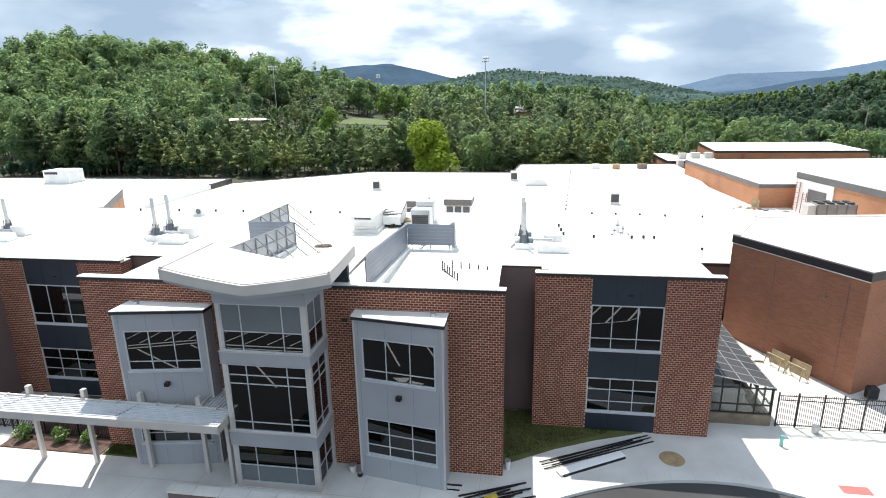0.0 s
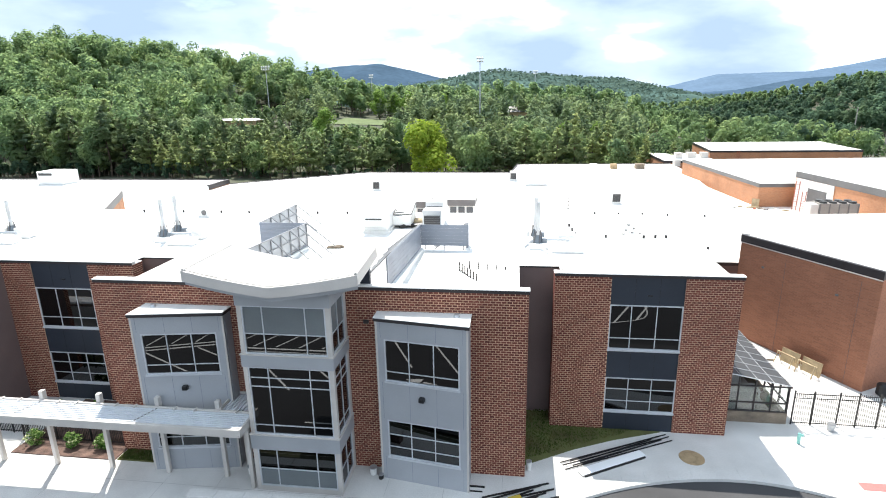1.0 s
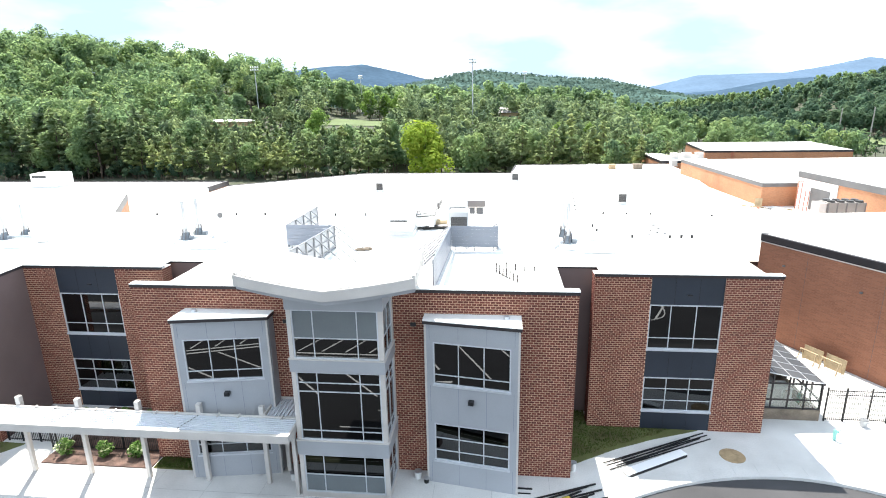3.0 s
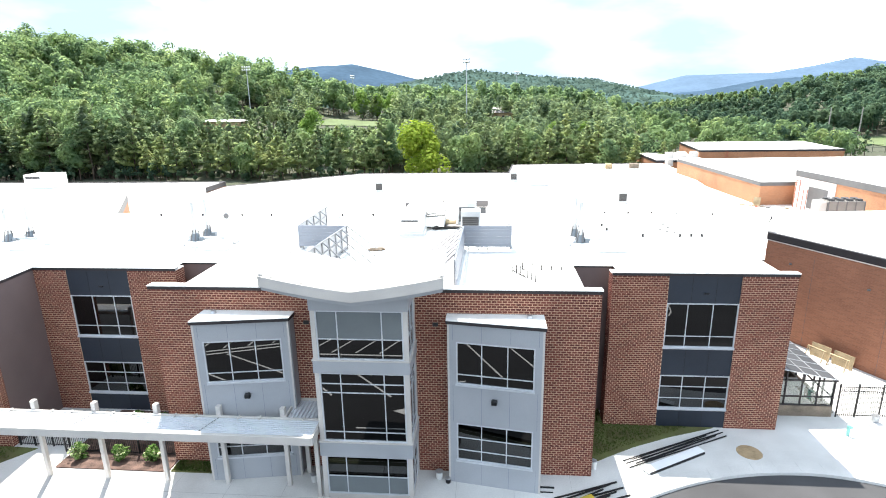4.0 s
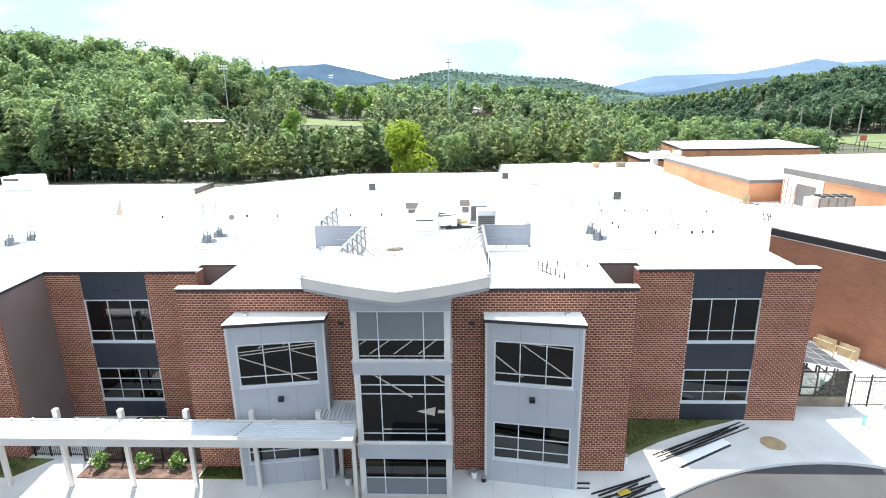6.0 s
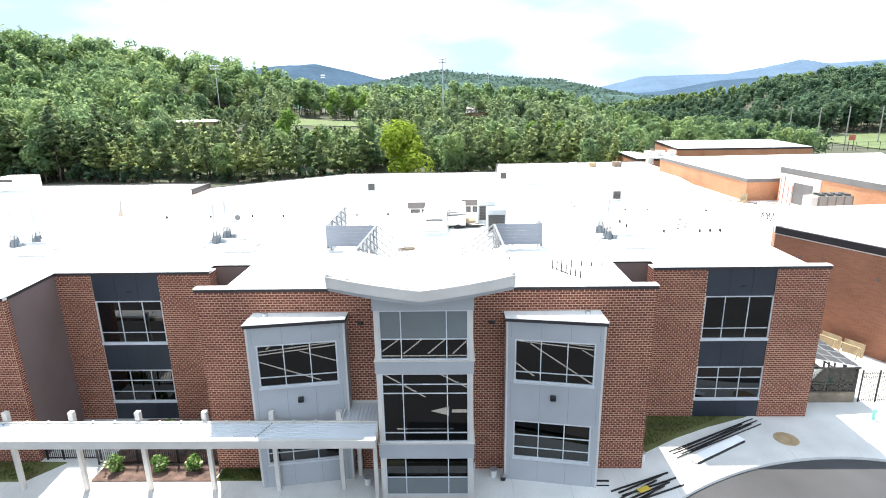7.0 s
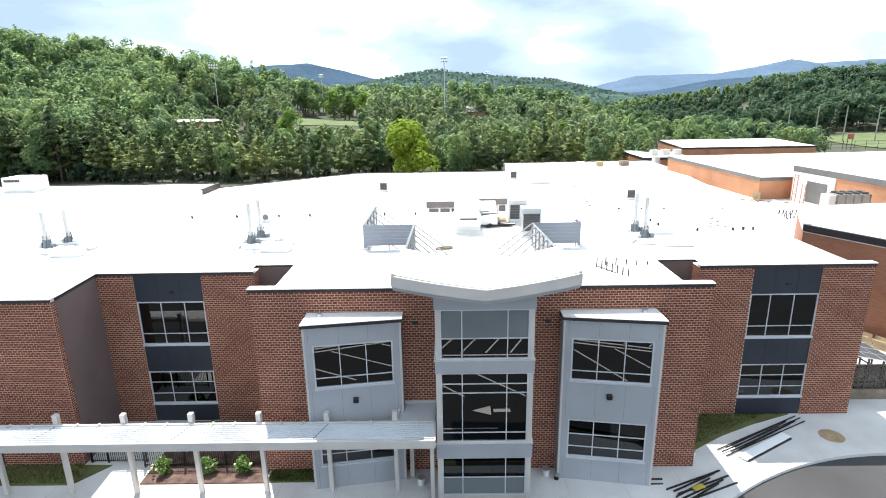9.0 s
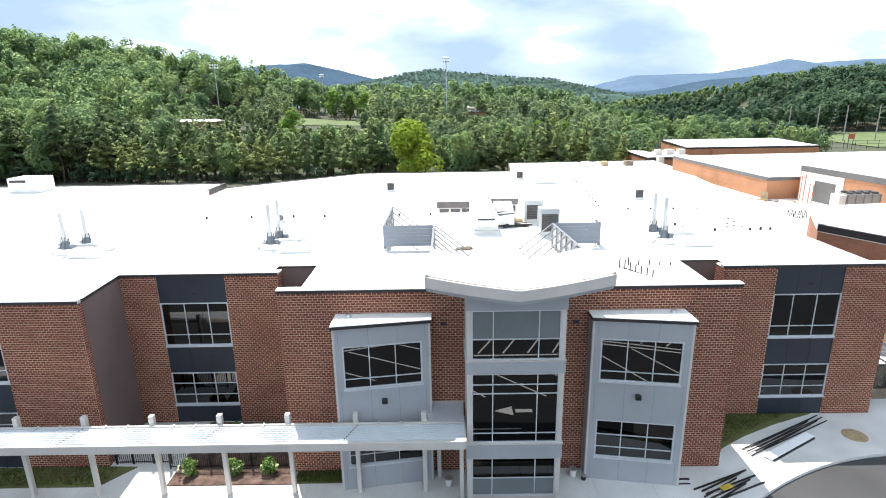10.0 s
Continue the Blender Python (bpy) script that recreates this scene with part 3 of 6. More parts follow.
wall(school, "front_wall", (W0, 25.55), (-0.85, 25.55), 0.0, 10.35, 0.4, M_MORTAR, wing_holes, wing_bare, True, (19.0, 23.2, 0.0, 5.4))
wall(school, "side_wall", (-1.35, 25.951), (-1.35, 32.2), 0.0, 9.68, 0.3, M_STUCCO)
wall(school, "side_wall", (-23.45, 32.2), (-23.45, 25.951), 0.0, 9.68, 0.3, M_STUCCO)
wall(school, "corner_return", (-0.848, 25.56), (-0.848, 25.95), 0.0, 10.34, 0.1, M_MORTAR, bricks=True)
wall(school, "corner_return", (-24.052, 25.95), (-24.052, 25.56), 0.0, 10.34, 0.1, M_MORTAR, bricks=True)
wall(school, "court_wall", (-1.649, 32.2), (1.149, 32.2), 0.0, 9.68, 0.3, M_STUCCO)
wall(school, "court_wall", (-25.949, 32.2), (-23.151, 32.2), 0.0, 9.68, 0.3, M_STUCCO)
# wings to both sides, with a dark panelled strip of windows each
def strip_wing(x0, x1, sx0, sx1, y, top, singles=None, bars=(0.30, 0.65)):
    L = x1 - x0
    hole = (sx0 - x0, sx1 - x0, 0.0, top)
    wall(school, "front_wall", (x0, y), (x1, y), 0.0, top, 0.4, M_MORTAR, [hole], (), True, singles)
    w = sx1 - sx0
    for k, (z0, z1) in enumerate(((0.0, 1.27), (3.47, 5.30), (8.06, top - 0.02))):
        bm = boxes((sx0, sx1, y + 0.05, y + 0.28, z0, z1))
        p = part("spandrel_panel", bm, M_NAVY, school, "dark navy metal panel")
        for q in (1 / 3, 2 / 3):
            part("seam", boxes((sx0 + w * q - 0.01, sx0 + w * q + 0.01, y + 0.044, y + 0.05, z0 + 0.02, z1 - 0.02)), M_BLACK, p)
    glazing(school, "window", (sx0, y + 0.06), EX, w, 5.30, 8.06, bars, (6.0,))
    glazing(school, "window", (sx0, y + 0.06), EX, w, 1.27, 3.47, (0.33, 0.66), (1.95, 2.72))
    for z in (5.30, 1.27):
        part("window_sill", boxes((sx0 - 0.02, sx1 + 0.02, y - 0.06, y + 0.05, z - 0.10, z + 0.03), bevel=0.01), M_ALU, school)
    lamp = part("wall_lamp", boxes((sx0 + w * 0.5, sx0 + w * 0.5 + 0.28, y - 0.03, y + 0.06, 8.62, 8.70), bevel=0.01), M_BLACK, school)


strip_wing(0.75, 10.95, 3.90, 7.93, 30.53, 9.72, (0.0, 3.0, 0.0, 5.0))
strip_wing(-35.0, -25.55, -32.73, -28.67, 30.53, 9.72, bars=(0.35, 0.70))
wall(school, "side_wall", (1.151, 32.5), (1.151, 31.56), 0.0, 9.68, 0.3, M_STUCCO)
wall(school, "side_wall", (10.949, 30.94), (10.949, 35.6), 0.0, 9.35, 0.3, M_STUCCO)
wall(school, "side_wall", (-25.951, 31.56), (-25.951, 32.5), 0.0, 9.68, 0.3, M_STUCCO)
wall(school, "corner_return", (0.748, 31.55), (0.748, 30.54), 0.0, 9.71, 0.3, M_MORTAR, bricks=True)
wall(school, "corner_return", (10.952, 30.54), (10.952, 30.93), 0.0, 9.71, 0.1, M_MORTAR, bricks=True)
wall(school, "corner_return", (-25.548, 30.54), (-25.548, 31.55), 0.0, 9.71, 0.3, M_MORTAR, bricks=True)
wall(school, "end_wall", (10.949, 35.6), (10.949, 49.6), 0.0, 9.35, 0.3, M_STUCCO)
# the wing that comes forward
wall(school, "side_wall", (-34.595, 26.59), (-34.88, 30.6), 0.0, 9.7, 0.3, M_STUCCO)
wall(school, "corner_return", (-34.610, 26.205), (-34.610, 26.585), 0.0, 9.7, 0.1, M_MORTAR, bricks=True)
strip_wing(-52.0, -34.62, -43.1, -39.05, 26.2, 9.72, bars=(0.35, 0.70))
# flat roof
roof_z = 9.35
bm = bmesh.new()
prism(bm, [(-48.7, 60.7), (-90, 60.7), (-90, 49.6), (-60, 49.6), (-60, 26.61), (-35.0, 26.61), (-35.15, 30.94), (-25.86, 30.94), (-25.86, 31.4), (-26.26, 31.4), (-26.26, 32.51), (-23.14, 32.51), (-23.14, 25.96), (-1.66, 25.96), (-1.66, 32.51), (1.46, 32.51), (1.46, 31.4), (1.06, 31.4), (1.06, 30.94), (10.64, 30.94), (10.64, 49.6), (-42.45, 49.6)], 8.95, roof_z)
part("roof", bm, M_ROOF, school, "white membrane flat roof")
seams = bmesh.new()
for i in range(23):
    x = -59 + i * 3.05
    box(seams, x - 0.04, x + 0.04, 33.9, 49.2, roof_z, roof_z + 0.006)
part("roof_seam", seams, M_WHITE, school)
for r in ((-42.5, 10.64, 49.3, 49.59, 0.0, 8.949), (-60, -59.7, 26.7, 49.3, 0, 8.949)):
    part("back_wall", boxes(r), M_ORANGE, school)
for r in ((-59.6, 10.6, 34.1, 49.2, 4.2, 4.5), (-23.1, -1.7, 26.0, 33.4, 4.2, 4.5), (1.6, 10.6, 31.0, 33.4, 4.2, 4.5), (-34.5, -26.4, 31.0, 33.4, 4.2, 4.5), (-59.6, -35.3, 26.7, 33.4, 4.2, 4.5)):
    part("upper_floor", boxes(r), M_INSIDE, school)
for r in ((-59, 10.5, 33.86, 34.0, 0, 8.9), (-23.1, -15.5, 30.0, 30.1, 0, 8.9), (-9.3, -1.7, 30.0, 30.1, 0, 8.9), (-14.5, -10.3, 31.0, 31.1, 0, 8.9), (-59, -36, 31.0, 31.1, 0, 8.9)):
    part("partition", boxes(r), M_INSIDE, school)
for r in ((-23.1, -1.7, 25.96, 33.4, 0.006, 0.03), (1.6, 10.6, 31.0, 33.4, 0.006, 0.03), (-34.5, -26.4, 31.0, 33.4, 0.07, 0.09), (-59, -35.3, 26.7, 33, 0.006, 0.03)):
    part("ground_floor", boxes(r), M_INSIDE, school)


wall(school, "rear_end_wall", (-42.4, 49.7), (-48.9, 61.0), 0.0, 8.55, 0.3, M_ORANGE, label="orange brick end wall")


def coping(p0, p1, z, th=0.45, face=0.16, mat=None):
    """A metal cap along a parapet, membrane white above and a dark drip edge in front."""
    a, b = Vector((*p0, 0)), Vector((*p1, 0))
    along = (b - a).normalized()
    out = Vector((along.y, -along.x, 0))
    L = (b - a).length
    m = Matrix(((along.x, -out.x, 0, a.x), (along.y, -out.y, 0, a.y), (0, 0, 1, 0), (0, 0, 0, 1)))
    bm = bmesh.new()
    box(bm, -0.04, L + 0.04, -0.05, 0.02, z, z + face, turn=m)
    c = part("coping", bm, mat or M_COPING, school)
    bm = bmesh.new()
    box(bm, -0.06, L + 0.06, -0.07, th, z + face, z + face + 0.05, bevel=0.012, turn=m)
    part("coping_cap", bm, M_ROOF, c)
    bm = bmesh.new()
    box(bm, -0.0, L, 0.021, th - 0.02, z + 0.002, z + face, turn=m)
    part("parapet", bm, M_ROOF, c)


coping((W0, 25.55), (-0.85, 25.55), 10.352)
coping((0.75, 30.53), (10.95, 30.53), 9.722)
coping((-35.0, 30.53), (-25.55, 30.53), 9.722)
coping((-60.0, 26.2), (-34.62, 26.2), 9.722)
for x in (0.74, -25.86):
    part("return_cap", boxes((x, x + 0.32, 31.03, 31.56, 9.712, 9.76)), M_ROOF, school)
coping((-34.62, 26.6), (-34.90, 30.45), 9.702, 0.32)
for a, b in (((-1.35, 26.0), (-1.35, 32.1)), ((-23.45, 32.1), (-23.45, 26.0)), ((1.15, 32.1), (1.15, 31.6)), ((-25.95, 31.6), (-25.95, 32.1)), ((-1.6, 32.2), (1.4, 32.2)), ((-26.2, 32.2), (-23.2, 32.2))):
    coping(a, b, 9.682, 0.35, 0.08)
coping((10.95, 31.0), (10.95, 32.3), 9.352, 0.35, 0.06)

for sgn in (1, -1):
    inner = [(-1.66, 25.97), (-1.66, 32.50), (1.48, 32.50), (1.48, 31.0)]
    outer = [(-5.0, 25.97), (-5.0, 36.0), (5.0, 36.0), (5.0, 31.0)]
    bm = bmesh.new()
    vi = [bm.verts.new((XC + sgn * (x - XC), y, 9.80)) for x, y in inner]
    vo = [bm.verts.new((XC + sgn * (x - XC), y, 9.354)) for x, y in outer]
    vl = [bm.verts.new((XC + sgn * (x - XC), y, 9.353)) for x, y in inner]
    for k in range(3):
        bm.faces.new((vi[k], vi[k + 1], vo[k + 1], vo[k]))
        bm.faces.new((vl[k], vl[k + 1], vi[k + 1], vi[k]))
    part("tapered_roof", bm, M_ROOF, school, "white membrane rising to the court parapet")
part("roof_edge", boxes((10.60, 10.97, 32.35, 49.6, 9.352, 9.372)), M_FASCIA, school, "pale metal edge strip")
for x in (-15.75, -9.05):
    part("wall_vent", boxes((x - 0.14, x + 0.14, 25.44, 25.54, 8.55, 8.75), bevel=0.02), M_COPING, school)
coping((-42.4, 49.7), (-48.9, 61.0), 8.552, 0.4, 0.85, M_GREYCOPE)
# the two slanting bays of blue-grey panels
def bay(flip):
    def P(x):
        return 2 * XC - x if flip else x
    xa, ya, xb, yb = -8.38, 24.74, -3.70, 24.00
    ring = [(xa, ya), (xb, yb), (xb, 25.54), (xa, 25.54)]
    z1 = 9.05
    ring = [(P(x), y) for x, y in ring]
    if flip:
        ring = [ring[1], ring[0], ring[3], ring[2]]
    (fx0, fy0), (fx1, fy1) = ring[0], ring[1]
    b = part("bay", None_mesh("bay", M_PANEL), M_PANEL, school, "projecting bay clad in blue-grey metal panels")
    front0, front1 = Vector((fx0, fy0, 0)), Vector((fx1, fy1, 0))
    along = (front1 - front0).normalized()
    out = Vector((along.y, -along.x, 0))
    L = (front1 - front0).length
    m = Matrix(((along.x, -out.x, 0, fx0), (along.y, -out.y, 0, fy0), (0, 0, 1, 0), (0, 0, 0, 1)))
    u0, u1 = (0.42, L - 0.42) 
    b.data = bake(slab([0, u0, u1, L], [0.0, 1.40, 3.57, 5.80, 8.10, z1], 0, 0.2, [(u0, u1, 1.40, 3.57), (u0, u1, 5.80, 8.10)], m), "bay", M_PANEL)
    for (ax, ay), (bx, by) in ((ring[1], ring[2]), (ring[3], ring[0])):
        side = Vector((bx - ax, by - ay, 0))
        al = side.normalized()
        ou = Vector((al.y, -al.x, 0))
        ms = Matrix(((al.x, -ou.x, 0, ax), (al.y, -ou.y, 0, ay), (0, 0, 1, 0), (0, 0, 0, 1)))
        g = (0.20, side.length) if (ax, ay) == ring[1] else (0.0, side.length - 0.20)
        bm = bmesh.new()
        box(bm, g[0], g[1], 0, 0.15, 0.0, z1, turn=ms)
        part("side_panel", bm, M_PANEL, b)
    # panel joints and corner trims
    for u in (0.25, L * 0.36, L * 0.66, L - 0.25):
        for z0, z2 in ((0.05, 1.33), (3.64, 5.72), (8.18, z1 - 0.05)):
            bm = bmesh.new()
            box(bm, u - 0.008, u + 0.008, -0.004, 0.0, z0, z2, turn=m)
            part("panel_joint", bm, M_PANEL_DARK, b)
    for u in (0.03, L - 0.03):
        bm = bmesh.new()
        box(bm, u - 0.05, u + 0.05, -0.02, 0.0, 0.0, z1, turn=m)
        part("corner_trim", bm, M_FASCIA, b)
    o = front0 + along * u0 - out * 0.04
    glazing(school, "window", (o.x, o.y), along, u1 - u0, 5.80, 8.10, (0.33, 0.66), (6.33,))
    glazing(school, "window", (o.x, o.y), along, u1 - u0, 1.40, 3.57, (0.33, 0.66), (2.0, 2.72))
    for z in (5.80, 1.40):
        bm = bmesh.new()
        box(bm, u0 - 0.03, u1 + 0.03, -0.08, 0.0, z - 0.08, z + 0.02, turn=m)
        part("window_sill", bm, M_ALU, b)
    # sloping cap with a pipe vent
    bm = bmesh.new()
    cap = [(fx0 - 0.08, fy0 - 0.1), (fx1 + 0.08, fy1 - 0.1), (ring[2][0] + 0.08, 25.53), (ring[3][0] - 0.08, 25.53)]
    prism(bm, cap, z1, z1 + 0.16)
    c = part("bay_coping", bm, M_COPING, school, "dark coping")
    bm = bmesh.new()
    prism(bm, [(x * 1.0, y) for x, y in cap], z1 + 0.161, z1 + 0.20)
    part("bay_roof", bm, M_ROOF, c, "white membrane top")
    bm = bmesh.new()
    vx = P(-4.35)
    rod(bm, (vx, 25.1, z1 + 0.2), (vx, 25.1, z1 + 0.34), 0.16, 0.12, 12)
    part("roof_vent", bm, M_GALV, b)
    bm = bmesh.new()
    lampm = m @ Matrix.Translation((L * (0.5), 0, 5.05))
    box(bm, -0.14, 0.14, -0.26, 0.0, -0.12, 0.12, bevel=0.03, turn=lampm)
    part("wall_lamp", bm, M_BLACK, b, "black wedge wall lamp")


bay(False)
bay(True)

# glazed entrance tower
TX0, TX1, TY = -14.68, -10.08, 23.07
CW = 0.22
tower = part("tower", boxes((TX0, TX0 + CW, TY, TY + CW, 0, 10.3), (TX1 - CW, TX1, TY, TY + CW, 0, 10.3), (TX0, TX0 + 0.30, 25.25, 25.55, 0, 10.3), (TX1 - 0.30, TX1, 25.25, 25.55, 0, 10.3), bevel=0.01), M_FASCIA, school, "glazed entrance tower with grey metal frame")
bands = ((2.50, 3.30), (7.10, 7.74), (10.30, 11.05))
for z0, z1 in bands:
    bm = bmesh.new()
    e = 0.04
    box(bm, TX0 - e, TX1 + e, TY - e, TY + 0.25, z0, z1)
    box(bm, TX0 - e, TX0 + 0.25, TY + 0.25, 25.54, z0, z1)
    box(bm, TX1 - 0.25, TX1 + e, TY + 0.25, 25.54, z0, z1)
    part("band", bm, M_PANEL, tower, "blue-grey metal band")
    bm = bmesh.new()
    for zz in ((z1, z1 + 0.05),) if z0 < 10 else ():
        box(bm, TX0 - e - 0.04, TX1 + e + 0.04, TY - e - 0.04, TY + 0.25, *zz)
        box(bm, TX0 - e - 0.04, TX0 + 0.25, TY + 0.25, 25.53, *zz)
        box(bm, TX1 - 0.25, TX1 + e + 0.04, TY + 0.25, 25.53, *zz)
        part("band_cap", bm, M_FASCIA, tower)
gw = TX1 - TX0 - 2 * CW
for z0, z1, rz, bl in ((7.79, 10.3, (8.84,), 8.8), (3.35, 7.10, (3.87, 6.02, 6.50), None), (0.28, 2.50, (1.32,), None)):
    glazing(school, "window", (TX0 + CW, TY + 0.06), EX, gw, z0, z1, (0.245, 0.755), rz, blind=bl, foot=rz[0] if z0 < 2 else None)
    for side in (0, 1):
        if side:
            glazing(school, "window", (TX1 - 0.06, TY + CW), Vector((0, 1, 0)), 25.25 - TY - CW, z0, z1, (0.5,), rz, blind=bl)
        else:
            glazing(school, "window", (TX0 + 0.06, 25.25), Vector((0, -1, 0)), 25.25 - TY - CW, z0, z1, (0.5,), rz, blind=bl)
part("plinth", boxes((TX0 + CW + 0.01, TX1 - CW - 0.01, TY + 0.008, 25.5, 0.0, 0.28), (TX0 + 0.01, TX1 - 0.01, TY + CW + 0.01, 25.24, 0.0, 0.279)), M_FASCIA, tower)
part("door_handle", rods([((-10.0, 23.95, 0.85), (-10.0, 23.95, 1.55))], 0.025), M_ALU, tower)
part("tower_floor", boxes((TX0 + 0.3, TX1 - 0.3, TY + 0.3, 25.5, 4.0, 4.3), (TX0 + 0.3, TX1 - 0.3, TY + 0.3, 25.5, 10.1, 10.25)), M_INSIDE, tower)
# butterfly roof over the tower
bm = bmesh.new()
us_v = (-1.0, -0.75, -0.5, -0.25, 0.0, 0.25, 0.5, 0.75, 1.0)
front = [(XC + 4.1 * u, 21.82 + 0.12 * u * u, 11.66 + 0.48 * abs(u) + 0.18 * u * u) for u in us_v]
backp = [(XC + 3.92 * u, 26.2, 11.62 + 0.55 * abs(u) + 0.23 * u * u) for u in us_v]
NF = len(us_v) - 1
top_f, top_b = [bm.verts.new(p) for p in front], [bm.verts.new(p) for p in backp]
low_f = [bm.verts.new((x, y + 0.02, z - 0.50)) for x, y, z in front]
low_b = [bm.verts.new((x, y, z - 0.50)) for x, y, z in backp]
for i in range(NF):
    bm.faces.new((top_f[i], top_f[i + 1], top_b[i + 1], top_b[i]))
    bm.faces.new((low_f[i + 1], low_f[i], low_b[i], low_b[i + 1]))
    bm.faces.new((low_f[i], low_f[i + 1], top_f[i + 1], top_f[i]))
    bm.faces.new((top_b[i], top_b[i + 1], low_b[i + 1], low_b[i]))
bm.faces.new((low_f[0], top_f[0], top_b[0], low_b[0]))
bm.faces.new((top_f[NF], low_f[NF], low_b[NF], top_b[NF]))
tower_roof = part("tower_roof", bm, M_FASCIA, school, "butterfly roof with a deep pale grey fascia")
bm = bmesh.new()
inner_f = [(XC + 3.96 * u, 21.97 + 0.12 * u * u, 11.67 + 0.47 * abs(u) + 0.17 * u * u) for u in us_v]
tf = [bm.verts.new((x, y, z + 0.02)) for x, y, z in inner_f]
tb = [bm.verts.new((x, 26.1, z + 0.02)) for x, y, z in backp]
for i in range(NF):
    bm.faces.new((tf[i], tf[i + 1], tb[i + 1], tb[i]))
part("membrane", bm, M_ROOF, tower_roof, "white roof membrane")
bm = bmesh.new()
for a, b in (((-16.42, 22.0, 12.34), (-16.24, 26.15, 12.42)), ((-8.38, 22.0, 12.34), (-8.56, 26.15, 12.42))):
    part("raised_edge", rod(bmesh.new(), a, b, 0.08, sides=6), M_FASCIA, tower_roof)
bm = bmesh.new()
lf = [bm.verts.new((x, y + 0.16, z - 0.5)) for x, y, z in front]
ll = [bm.verts.new((x * 0.985 + XC * 0.015, y + 0.2, z - 0.72)) for x, y, z in front]
for i in range(NF):
    bm.faces.new((ll[i], ll[i + 1], lf[i + 1], lf[i]))
part("lower_fascia", bm, M_PANEL, tower_roof, "recessed lower fascia")
# sloping soffit between roof and glazing
bm = bmesh.new()
so = [bm.verts.new(p) for p in ((-15.9, 22.25, 11.88), (XC, 22.1, 11.14), (-8.9, 22.25, 11.88))]
si = [bm.verts.new(p) for p in ((-14.7, 23.0, 11.05), (XC, 23.0, 11.05), (-10.06, 23.0, 11.05))]
sb = [bm.verts.new(p) for p in ((-15.7, 26.15, 12.0), (-9.1, 26.15, 12.0))]
sib = [bm.verts.new(p) for p in ((-14.7, 26.15, 11.05), (-10.06, 26.15, 11.05))]
for f in ((so[0], so[1], si[1], si[0]), (so[1], so[2], si[2], si[1]), (so[0], si[0], sib[0], sb[0]), (so[2], sb[1], sib[1], si[2])):
    bm.faces.new(f)
part("soffit", bm, M_PANEL, tower_roof, "sloping grey soffit")
bm = boxes((-14.6, -10.16, 25.96, 26.4, 9.352, 11.1))
part("tower_back", bm, M_ROOF, tower)
for r in ((-15.95, -14.7, 25.9, 26.15, 9.36, 12.0), (-10.05, -8.85, 25.9, 26.15, 9.36, 12.0)):
    part("cheek_wall", boxes(r), M_NAVY, tower, "dark panel below the roof edge")


# ---- lower building behind ----
rear = thing("rear_building", (-20, 90, 0), "single-storey school building with a white flat roof, behind the front block", "school building")
LZ = 4.85
ring = [(-53.6, 49.61), (11.3, 49.61), (11.3, 50.66), (26.5, 50.66), (26.5, 72.0), (30.0, 100.0), (31.5, 100.0), (31.5, 125.5), (-1.3, 124.5), (-2.6, 111), (-32, 111), (-53.6, 95)]
bm = bmesh.new()
prism(bm, ring, 0.0, LZ - 0.3)
part("wall", bm, M_ORANGE, rear)
bm = bmesh.new()
prism(bm, ring, LZ - 0.299, LZ)
part("roof", bm, M_ROOF, rear, "white membrane flat roof")
for i in range(1, len(ring)):
    a, b = Vector((*ring[i], 0)), Vector((*ring[(i + 1) % len(ring)], 0))
    if i not in (7, 8, 9, 10):
        continue
    bm = bmesh.new()
    al = (b - a).normalized()
    ou = Vector((al.y, -al.x, 0))
    box(bm, 0, (b - a).length, -0.06, 0.3, LZ - 0.4, LZ + 0.12, turn=Matrix(((al.x, -ou.x, 0, a.x), (al.y, -ou.y, 0, a.y), (0, 0, 1, 0), (0, 0, 0, 1))))
    part("coping", bm, M_COPING, rear)
# dark sheet over the orange wall: the court's shade as colour
part("court_wall", boxes((11.31, 22.0, 50.56, 50.659, 0, LZ - 0.3)), M_STUCCO, rear, "dark panel on the court wall, shade put into its colour")
part("roof_edge", boxes((11.31, 22.0, 50.52, 50.659, LZ - 0.299, LZ - 0.03)), M_COPING, rear, "dark metal roof edge")
side = thing("side_building", (-80, 75, 0), "single-storey building with white flat roof and dark edge", "school building")
part("wall", boxes((-125, -53.61, 49.61, 95, 0, 5.2)), M_ORANGE, side)
part("roof", boxes((-125, -53.61, 49.61, 94.8, 5.2, 5.6)), M_ROOF, side, "white membrane flat roof")
part("upstand", boxes((-53.6, -53.52, 49.62, 87.9, 4.86, 5.64)), M_ROOF, side, "white membrane upstand")
part("coping", boxes((-125, -53.5, 94.8, 95.1, 5.0, 5.75), (-53.9, -53.45, 88.0, 94.8, 5.0, 5.75)), M_COPING, side)


